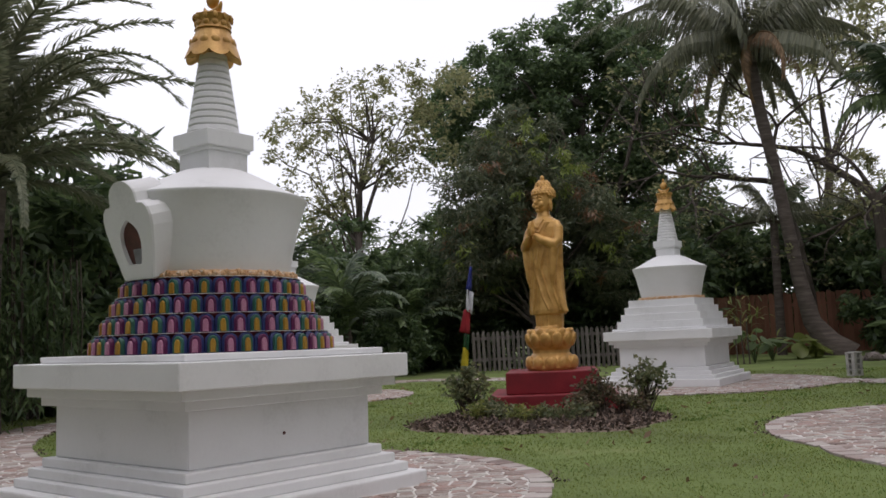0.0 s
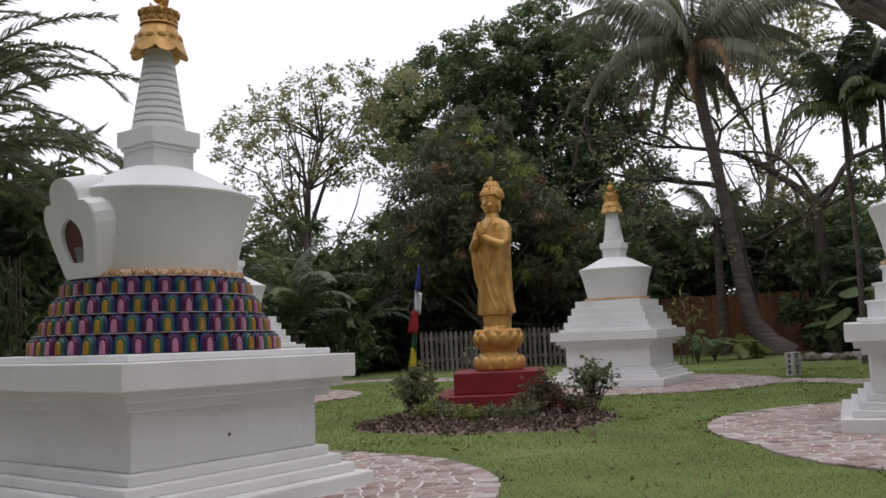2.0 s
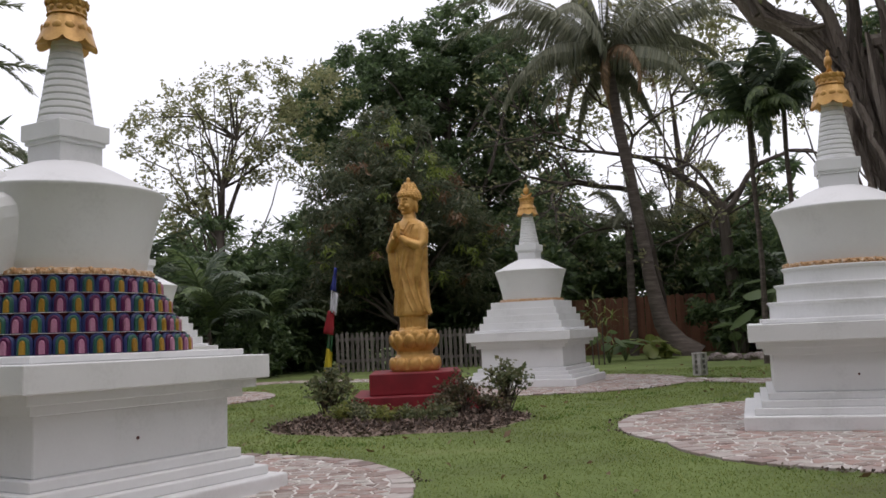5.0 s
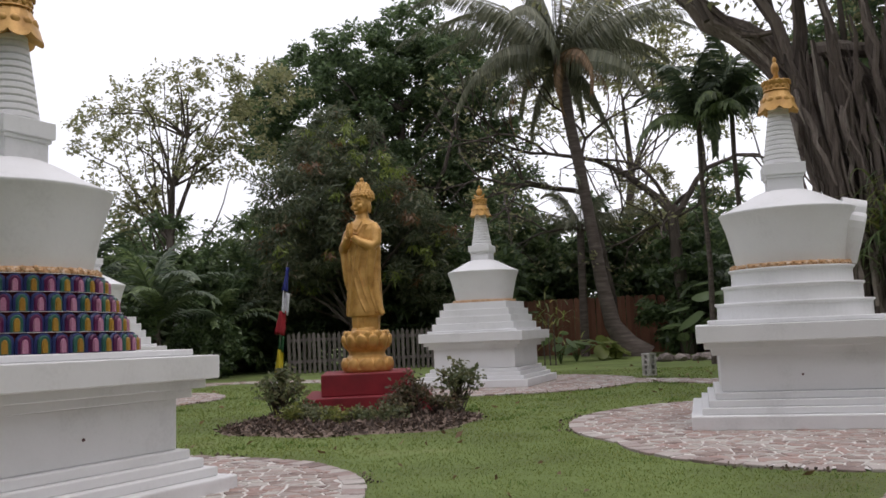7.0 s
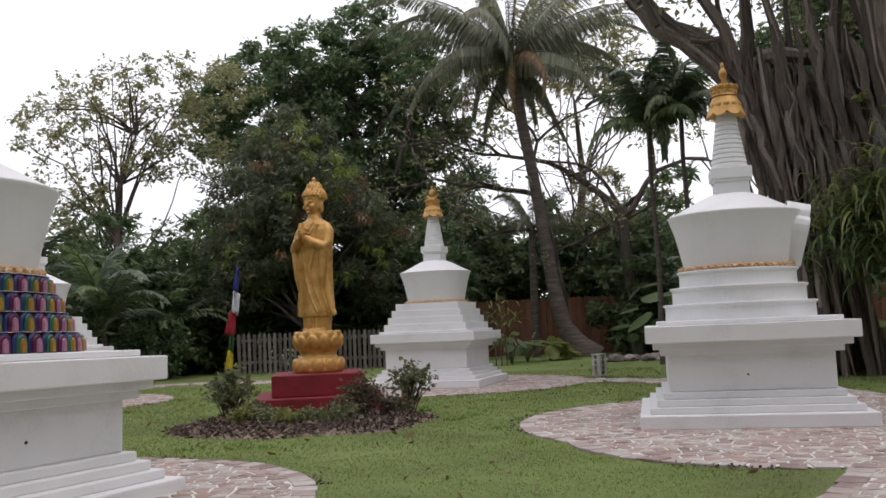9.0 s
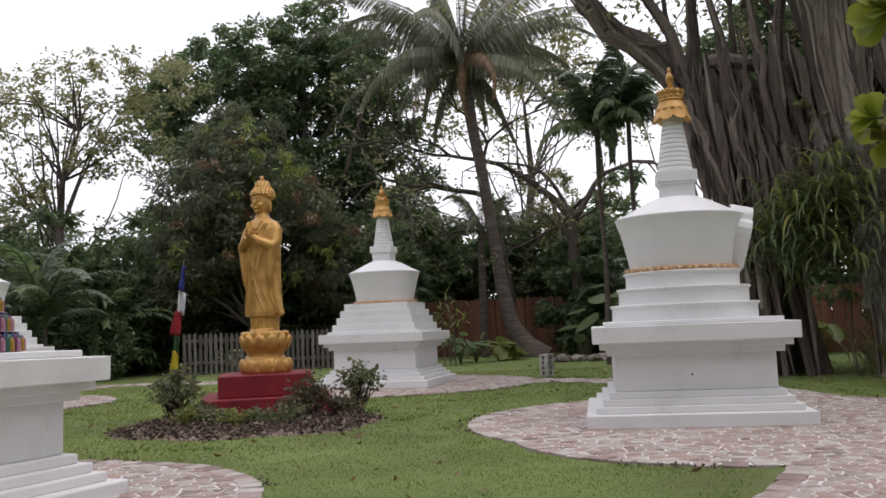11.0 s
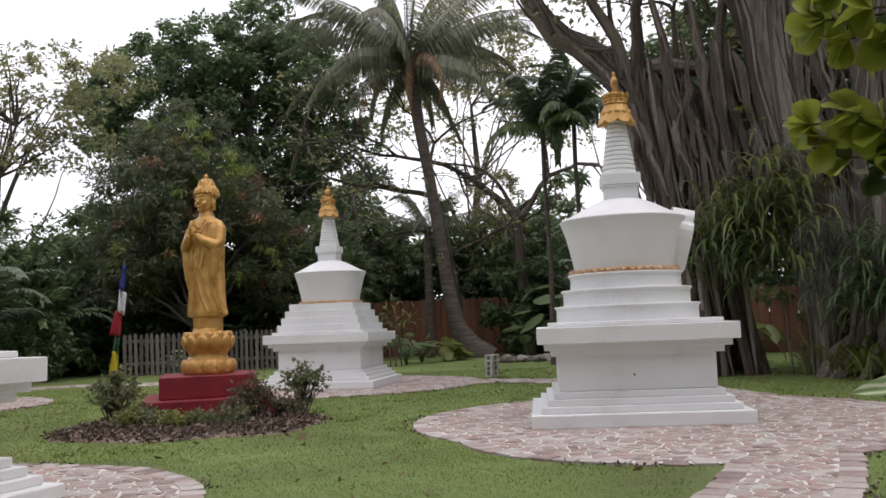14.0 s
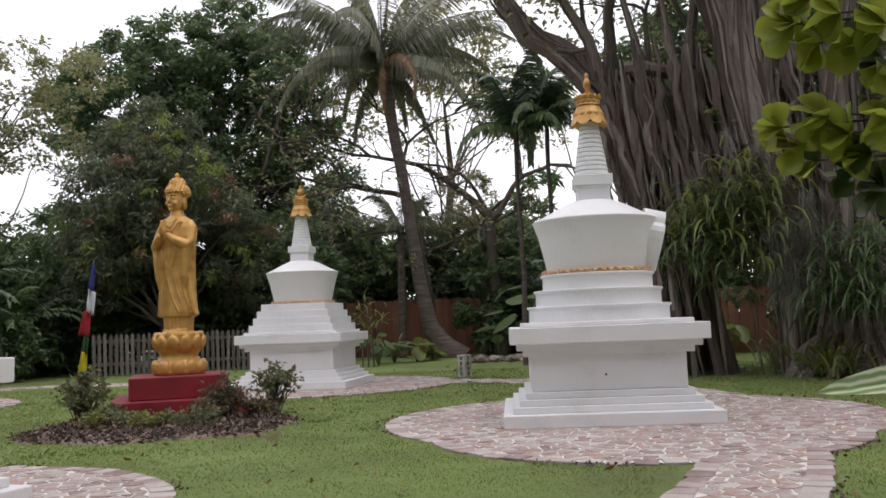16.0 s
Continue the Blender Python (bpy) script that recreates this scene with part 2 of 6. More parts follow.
def slab(b, half, z0, z1, c=0.008, mat=0, hy=None):
    """A square block with softened edges."""
    hy = hy or half
    prof = [(-c, z0), (0, z0 + c), (0, z1 - c), (-c * 0.3, z1 - c * 0.3), (-c, z1)]
    verts, faces = [], []
    for o, z in prof:
        x, y = half + o, hy + o
        k = c * 0.7
        verts += [(x - k, -y, z), (x, -y + k, z), (x, y - k, z), (x - k, y, z), (-x + k, y, z), (-x, y - k, z), (-x, -y + k, z), (-x + k, -y, z)]
    for j in range(len(prof) - 1):
        for k in range(8):
            q = (k + 1) % 8
            faces.append((j * 8 + k, j * 8 + q, j * 8 + 8 + q, j * 8 + 8 + k))
    faces.append(tuple(range(7, -1, -1)))
    faces.append(tuple(range((len(prof) - 1) * 8, len(prof) * 8)))
    b.add(verts, faces, mat)


def ball(b, c, r, nu=14, nv=9, mat=0, turn=None):
    verts, faces = [], []
    m = turn or Matrix.Identity(3)
    for j in range(nv + 1):
        th = math.pi * j / nv
        for k in range(nu):
            a = 2 * math.pi * k / nu
            p = m @ Vector((r[0] * math.sin(th) * math.cos(a), r[1] * math.sin(th) * math.sin(a), -r[2] * math.cos(th)))
            verts.append((p.x + c[0], p.y + c[1], p.z + c[2]))
    for j in range(nv):
        for k in range(nu):
            q = (k + 1) % nu
            faces.append((j * nu + k, j * nu + q, (j + 1) * nu + q, (j + 1) * nu + k))
    b.add(verts, faces, mat)

# ---- the plan: four stupas round a statue, joined by a ring path ----
# x, y, turn of each stupa
STUPAS = {"west": (-1.674, 6.5, -38.9), "south": (5.34, 8.434, -27.0), "east": (4.12, 16.6, -31.9), "north": (-3.05, 17.17, -35.0)}
CIRCLES = [(-1.674, 6.5, 2.38), (5.55, 8.25, 2.62), (4.9, 7.1, 1.97), (4.12, 16.5, 2.75), (-3.05, 17.17, 2.4)]
# centre line of the path that joins them, one closed loop
LOOP = ((3.62, 4.25), (5.3, 5.95), (7.2, 8.4), (7.9, 11.4), (7.35, 14.3), (5.2, 16.7), (2.2, 20.0), (-0.9, 22.2), (-3.0, 19.2), (-3.6, 16.6), (-5.7, 13.4), (-5.3, 10.6), (-4.0, 8.2), (-2.6, 5.2), (-0.6, 3.3), (2.0, 3.1))
PATH_W = 0.46


def loop_points(per):
    """The loop rounded through its corners: points with their directions."""
    out, n = [], len(LOOP)
    for k in range(n):
        p = [Vector(LOOP[(k + i - 1) % n]) for i in range(4)]
        for s in range(per):
            t = s / per
            q = 0.5 * (2 * p[1] + (p[2] - p[0]) * t + (2 * p[0] - 5 * p[1] + 4 * p[2] - p[3]) * t * t + (3 * p[1] - p[0] - 3 * p[2] + p[3]) * t ** 3)
            out.append((q.x, q.y))
    return out


LINE = loop_points(5)
LINE_NP = np.array(LINE)
LINE_D = np.roll(LINE_NP, -1, 0) - LINE_NP
LINE_L2 = (LINE_D ** 2).sum(1)


GRID = 0.05
grid_x, grid_y = np.meshgrid(np.arange(-14, 16, GRID), np.arange(-12, 30, GRID), indexing="ij")
PAVED = np.full(grid_x.shape, 99.0)
for (ax, ay), (dx, dy), l2 in zip(LINE_NP, LINE_D, LINE_L2):
    u = np.clip(((grid_x - ax) * dx + (grid_y - ay) * dy) / l2, 0, 1)
    PAVED = np.minimum(PAVED, np.hypot(grid_x - ax - u * dx, grid_y - ay - u * dy) - PATH_W)
for cx, cy, r in CIRCLES:
    PAVED = np.minimum(PAVED, np.hypot(grid_x - cx, grid_y - cy) - r)


def paved(x, y):
    """Distance to the edge of the paving, negative on it."""
    i, j = (x + 14) / GRID, (y + 12) / GRID
    a, c = int(i), int(j)
    if not (0 <= a < PAVED.shape[0] - 1 and 0 <= c < PAVED.shape[1] - 1):
        return 5.0
    u, w = i - a, j - c
    return float((PAVED[a, c] * (1 - w) + PAVED[a, c + 1] * w) * (1 - u) + (PAVED[a + 1, c] * (1 - w) + PAVED[a + 1, c + 1] * w) * u)


def under_stupa(x, y, margin=-0.06):
    for sx, sy, turn in STUPAS.values():
        c, s = math.cos(radians(turn)), math.sin(radians(turn))
        dx, dy = x - sx, y - sy
        if max(abs(c * dx + s * dy), abs(-s * dx + c * dy)) < 1.058 + margin:
            return True
    return False


def bed(x, y):
    """Mulch bed round the statue's pedestal: negative inside."""
    dx, dy = x - 1.07, y - 10.9
    a = math.atan2(dy, dx)
    return math.hypot(dx / 1.45, dy / 1.48) - 1.0 + 0.06 * math.sin(3 * a + 1) + 0.05 * math.sin(7 * a)


# ---- ground ----
gb = Build()
gn, gr = 72, [0.0, 1, 2, 3, 4, 5, 6, 7, 8, 9, 10, 11, 12, 14, 16, 19, 23, 28, 36, 50, 80, 160, 400, 1200]
gv = [(0.0, 0.0, 0.0)]
for r in gr[1:]:
    for k in range(gn):
        a = 2 * math.pi * k / gn
        x, y = r * math.cos(a), r * math.sin(a)
        gv.append((x, y, 0.012 * noise.noise((x * 0.5, y * 0.5, 0)) * 0.4 - 0.003 if r < 60 else 0.0))
gf = [(0, 1 + k, 1 + (k + 1) % gn) for k in range(gn)]
for j in range(len(gr) - 2):
    for k in range(gn):
        q = (k + 1) % gn
        gf.append((1 + j * gn + k, 1 + (j + 1) * gn + k, 1 + (j + 1) * gn + q, 1 + j * gn + q))
gb.add(gv, gf)
thing("ground", "short green lawn with worn and dry patches", "lawn", kind="structure", me=gb.mesh("ground", [SOIL], True))

# mortar bed of the paving, ending under the edging stones
mb = Build()
step = 0.08
index, mv, mf = {}, [], []


def corner(i, j):
    if (i, j) not in index:
        index[(i, j)] = len(mv)
        mv.append((i * step, j * step, 0.009))
    return index[(i, j)]


for i in range(-112, 140):
    for j in range(20, 310):
        if all(paved((i + a) * step, (j + c) * step) < -0.025 for a in (0, 1) for c in (0, 1)):
            mf.append((corner(i, j), corner(i + 1, j), corner(i + 1, j + 1), corner(i, j + 1)))
mb.add(mv, mf)
pavement = thing("pavement", "pale mortared crazy paving of pink and grey stone", "paving", kind="structure", me=mb.mesh("pavement", [MORTAR]))


# ---- stupas ----
def petal_mesh(name, mats):
    """An upright lotus petal of three nested rounded shields, facing -y, one metre wide and high."""
    b = Build()
    for k, (w, h, z0, y) in enumerate(((0.5, 1.0, 0.0, 0.0), (0.36, 0.87, 0.02, -0.13), (0.185, 0.70, 0.04, -0.22))):
        rim = [(w, z0)] + [(w * math.cos(a), z0 + (h - z0) * 0.62 + (h - z0) * 0.38 * math.sin(a)) for a in [math.pi * i / 8 for i in range(9)]] + [(-w, z0)]
        n = len(rim)
        v = [(x, y + 0.12, z) for x, z in rim] + [(x * 0.97, y - 0.02, z) for x, z in rim] + [(x * 0.72, y - 0.09, z0 + (z - z0) * 0.94) for x, z in rim]
        f = [(i, i + 1, n + i + 1, n + i) for i in range(n - 1)] + [(n + i, n + i + 1, 2 * n + i + 1, 2 * n + i) for i in range(n - 1)]
        f.append(tuple(range(2 * n, 3 * n)))
        b.add(v, f, k)
    return b.mesh(name, mats, False)


PETAL_A = petal_mesh("petal_green_yellow", [P_BLUE, P_GREEN, P_YELLOW])
PETAL_B = petal_mesh("petal_wine_pink", [P_BLUE, P_WINE, P_PINK])


def niche_outline(k=1.0, top=0.0):
    """Half outline of the niche's front plate: (across, up)."""
    pts = [(0.17, 0.0), (0.205, 0.1), (0.245, 0.22), (0.275, 0.34), (0.28, 0.41), (0.262, 0.465), (0.222, 0.498), (0.175, 0.50), (0.158, 0.512)]
    pts += [(0.155 * math.cos(a), 0.545 + 0.115 * math.sin(a)) for a in [math.pi * i / 14 for i in range(0, 8)]]
    return [(x * k, z) for x, z in pts]


def stupa(where, tiers, label, niche_turn=None, settle=0.0, hole=None):
    sx, sy, turn = STUPAS[where]
    root = thing("stupa", label, "stupa", pose(sx, sy, 0.008 - 0.016 * settle, 0, 0, 0) @ Matrix.Rotation(radians(0.9 * settle), 4, Vector((-0.249, 0.968, 0))) @ pose(0, 0, 0, 0, 0, turn), group="stupas round the statue")

    def block(name, half, z0, z1, c=0.008, text=""):
        b = Build()
        slab(b, half, z0, z1, c)
        return part(name, b.mesh(name, [WHITE]), root, text)

    block("plinth", 1.058, 0.0, 0.135, 0.012)
    for h, z0, z1 in ((0.962, 0.135, 0.20), (0.896, 0.20, 0.265), (0.83, 0.265, 0.33)):
        block("step", h, z0, z1)
    body = block("body", 0.766, 0.33, 0.685, 0.01, "plain white plastered body with a small drain hole")
    if hole is not None:
        b = Build()
        lathe(b, [(0.011, -0.001), (0.011, 0.004)], 10)
        part("drain_hole", b.mesh("drain_hole", [NICHE]), body, "small dark round hole", pose(0, 0, 0, 0, 0, 90 * hole) @ pose(-0.03, -0.767, 0.485, 90, 0, 0))
    block("cornice", 0.837, 0.685, 0.747, 0.003)
    block("cornice", 0.905, 0.747, 0.809, 0.003)
    block("table_slab", 0.973, 0.809, 0.973, 0.008)
    block("upper_slab", 0.846, 0.973, 1.018)
    z = 1.018
    if tiers == "square":
        for h in (0.775, 0.715, 0.66, 0.60):
            block("tier", h, z, z + 0.125, 0.007)
            z += 0.125
    elif tiers == "round":
        for r, h in ((0.762, 0.165), (0.682, 0.17), (0.60, 0.165)):
            b = Build()
            lathe(b, [(r - 0.012, z), (r - 0.014, z + h - 0.045), (r - 0.006, z + h - 0.028), (r + 0.008, z + h - 0.018), (r + 0.01, z + h - 0.006), (r + 0.004, z + h), (r - 0.02, z + h + 0.001)], 72)
            part("tier", b.mesh("tier", [WHITE], False), root)
            z += h
    else:
        for r, h, n in ((0.806, 0.13, 48), (0.734, 0.127, 44), (0.672, 0.125, 42), (0.612, 0.118, 38)):
            b = Build()
            lathe(b, [(r - 0.028, z), (r - 0.028, z + h - 0.012), (r - 0.016, z + h - 0.006), (r - 0.018, z + h)], 72)
            drum = part("tier", b.mesh("tier", [P_RED]), root, "dark red drum ringed with painted lotus petals")
            b = Build()
            lathe(b, [(r - 0.03, z + h - 0.001), (r - 0.002, z + h - 0.001), (r - 0.002, z + h + 0.0015), (r - 0.03, z + h + 0.002)], 72)
            part("rim", b.mesh("rim", [WHITE]), drum, "thin white painted rim")
            w = 2 * math.pi * r / n
            for i in range(n):
                a = 360 * i / n
                part("petal", PETAL_A if i % 2 else PETAL_B, drum, "", pose(0, 0, z, 0, 0, a) @ pose(0, -r + 0.012, 0, -2) @ Matrix.Diagonal((w * 0.97, 0.17, h * 0.985, 1)))
            z += h
    # gilded wreath, bowl, cap
    b = Build()
    for i in range(46):
        a = 2 * math.pi * i / 46
        for q in range(3):
            aa = a + 0.045 * q
            ball(b, (0.572 * math.cos(aa), 0.572 * math.sin(aa), z + 0.016 + 0.016 * (q % 2) + 0.004 * math.sin(i * 2.1)), (0.022, 0.022, 0.017), 6, 4)
    lathe(b, [(0.575, z), (0.576, z + 0.02), (0.558, z + 0.045), (0.53, z + 0.048)], 60)
    part("wreath", b.mesh("wreath", [WREATH], True), root, "narrow gilded wreath of small curls")
    z0 = 1.58
    b = Build()
    lathe(b, [(0.525, z - 0.002), (0.535, z0), (0.553, z0 + 0.09), (0.577, z0 + 0.2), (0.609, z0 + 0.34), (0.660, z0 + 0.49), (0.668, z0 + 0.505), (0.667, z0 + 0.513)], 96)
    bowl = part("bowl", b.mesh("bowl", [WHITE], True), root, "white flaring bowl-shaped dome")
    b = Build()
    lathe(b, [(0.665, 2.092), (0.663, 2.098), (0.622, 2.118), (0.55, 2.15), (0.475, 2.19), (0.39, 2.235), (0.31, 2.275), (0.22, 2.312)], 96)
    part("cap", b.mesh("cap", [WHITE], True), root, "white domed cap over the bowl")
    for h, a, c in ((0.172, 2.298, 2.44), (0.187, 2.44, 2.47), (0.205, 2.47, 2.585)):
        block("harmika", h, a, c, 0.006)
    # spire of stacked discs
    spire0, spire1, nr = 2.585, 3.185, 12
    for i in range(nr):
        t0, t1 = i / nr, (i + 1) / nr
        za, zb = spire0 + (spire1 - spire0) * t0, spire0 + (spire1 - spire0) * t1
        ra, rb = 0.188 - 0.092 * t0, 0.188 - 0.092 * t1
        b = Build()
        lathe(b, [(rb - 0.006, za), (ra - 0.004, za + 0.008), (ra, za + 0.014), (rb + 0.003, zb - 0.006), (rb - 0.004, zb - 0.001)], 40)
        part("spire_ring", b.mesh("spire_ring", [WHITE], True), root)
    # grey core behind the rings: the shade of their joints put into its colour
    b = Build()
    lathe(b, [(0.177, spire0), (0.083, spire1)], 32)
    part("spire_core", b.mesh("spire_core", [GROOVE]), root, "grey spire core, coloured as the shade between the rings")
    # gilded parasol crown and finial
    b = Build()

    def frill(r, zz, a, j):
        if j < 3:
            s = abs(math.sin(4 * a)) ** 0.7
            return r * (1 + 0.10 * s * (j < 2)), zz - 0.045 * s * (j < 2) - 0.012 * s * (j == 2)
        return r * (1 + 0.015 * math.sin(16 * a)), zz
    lathe(b, [(0.12, spire1 + 0.02), (0.190, spire1 + 0.0), (0.178, spire1 + 0.045), (0.150, spire1 + 0.11), (0.128, spire1 + 0.165), (0.120, spire1 + 0.18), (0.135, spire1 + 0.185), (0.125, spire1 + 0.20), (0.123, spire1 + 0.25), (0.148, spire1 + 0.285), (0.142, spire1 + 0.29), (0.1, spire1 + 0.28), (0.07, spire1 + 0.29)], 64, 0, frill)
    for i in range(12):
        a = 2 * math.pi * i / 12
        for zz, rr, s in ((0.08, 0.160, 0.034), (0.225, 0.124, 0.024), (0.272, 0.138, 0.018)):
            ball(b, (rr * math.cos(a), rr * math.sin(a), spire1 + zz), (0.012, s, s * (1.5 if zz > 0.25 else 1)), 8, 6, 0, Matrix.Rotation(a, 3, "Z"))
    crown = part("crown", b.mesh("crown", [GOLD], True), root, "gilded scalloped parasol crown")
    b = Build()
    tube(b, [(0, 0, spire1 + 0.27), (0, 0, spire1 + 0.36)], [0.06, 0.045], 14)
    # crescent and sun disc, set square to the niche
    arc = [(0.105 * math.cos(a), 0, spire1 + 0.445 + 0.10 * math.sin(a)) for a in [math.pi * (1.08 + 0.84 * i / 14) for i in range(15)]]
    tube(b, arc, [0.006 + 0.03 * math.sin(math.pi * i / 14) for i in range(15)], 8)
    ball(b, (0, 0, spire1 + 0.46), (0.062, 0.04, 0.07))
    ball(b, (0, 0, spire1 + 0.545), (0.022, 0.02, 0.045))
    part("finial", b.mesh("finial", [GOLD], True), root, "gilded crescent with a sun disc and flame", pose(0, 0, -0.03, 0, 0, niche_turn or 0))
    if niche_turn is not None:
        # front plate with an arched opening, leaning out with the bowl
        half = niche_outline()
        out = half + [(-x, zz) for x, zz in reversed(half[:-1])]
        hole_half = [(0.075, 0.10), (0.10, 0.17), (0.118, 0.25), (0.108, 0.31), (0.075, 0.355), (0.03, 0.385), (0.0, 0.40)]
        hole = hole_half + [(-x, zz) for x, zz in reversed(hole_half[:-1])]
        n, m = len(out), len(hole)
        # match the hole's points to the outline by direction, so that the face is a clean band
        cx, cz = 0.0, 0.26

        def on_hole(x, zz):
            d = math.atan2(zz - cz, x - cx)
            best = None
            for i in range(m):
                (xa, za), (xb, zb) = hole[i], hole[(i + 1) % m]
                ux, uz = math.cos(d), math.sin(d)
                ex, ez = xb - xa, zb - za
                det = ux * ez - uz * ex
                if abs(det) < 1e-9:
                    continue
                s = ((xa - cx) * ez - (za - cz) * ex) / det
                t = ((xa - cx) * uz - (za - cz) * ux) / det
                if s > 0 and -1e-6 <= t <= 1 + 1e-6 and (best is None or s < best):
                    best = s
            s = best or 0.1
            return cx + s * math.cos(d), cz + s * math.sin(d)

        dense = []
        for i in range(n):
            (xa, za), (xb, zb) = out[i], out[(i + 1) % n]
            w = 6 if i == n - 1 else 1
            dense += [(xa + (xb - xa) * t / w, za + (zb - za) * t / w) for t in range(w)]
        n = len(dense)
        inner = [on_hole(x, zz) for x, zz in dense]
        b = Build()
        v = [(x, -0.10, zz) for x, zz in dense] + [(x * 0.96, -0.112, zz) for x, zz in dense] + [(x, -0.112, zz) for x, zz in inner] + [(x, -0.08, zz) for x, zz in inner] + [(x, 0.12, zz) for x, zz in dense]
        f = []
        for i in range(n):
            q = (i + 1) % n
            f += [(4 * n + i, 4 * n + q, q, i), (i, q, n + q, n + i), (n + i, n + q, 2 * n + q, 2 * n + i), (2 * n + i, 2 * n + q, 3 * n + q, 3 * n + i)]
        b.add(v, f)
        nm = pose(0, 0, 0, 0, 0, niche_turn) @ pose(0, -0.50, z0 - 0.035, 14, 0, 0)
        niche = part("niche", b.mesh("niche", [WHITE]), bowl, "white trefoil niche front standing proud of the bowl", nm)
        b = Build()
        b.add([(x, -0.084, zz) for x, zz in inner], [tuple(range(n))])
        nb = part("niche_back", b.mesh("niche_back", [NICHE]), bowl, "dark red-brown wooden back of the niche", nm)
        b = Build()
        slab(b, 0.05, 0.10, 0.2, 0.003, 0, 0.009)
        part("niche_tablet", b.mesh("niche_tablet", [GROOVE]), bowl, "small grey tablet inside the niche", nm @ pose(0.035, -0.09, 0.0))
    return root


stupa("west", "lotus", "white stupa with tiers of painted lotus petals and gilded crown", 0, 1.0, 1)
stupa("south", "round", "white stupa with round plain tiers and gilded crown", 90, 0.0, 0)
stupa("east", "square", "white stupa with square stepped tiers and gilded crown", 180)
stupa("north", "square", "white square-tiered stupa standing beyond the lotus stupa", -90)

# ---- statue and pedestal ----
SX, SY = 1.37, 12.1
ped = thing("pedestal", "dark red painted two-step square pedestal in the mulch bed", "pedestal", pose(SX, SY, -0.005, 0, 0, -7))
b = Build()
slab(b, 0.80, 0.0, 0.275, 0.012)
part("lower_step", b.mesh("lower_step", [RED]), ped)
b = Build()
slab(b, 0.585, 0.275, 0.55, 0.012)
part("upper_step", b.mesh("upper_step", [RED]), ped)


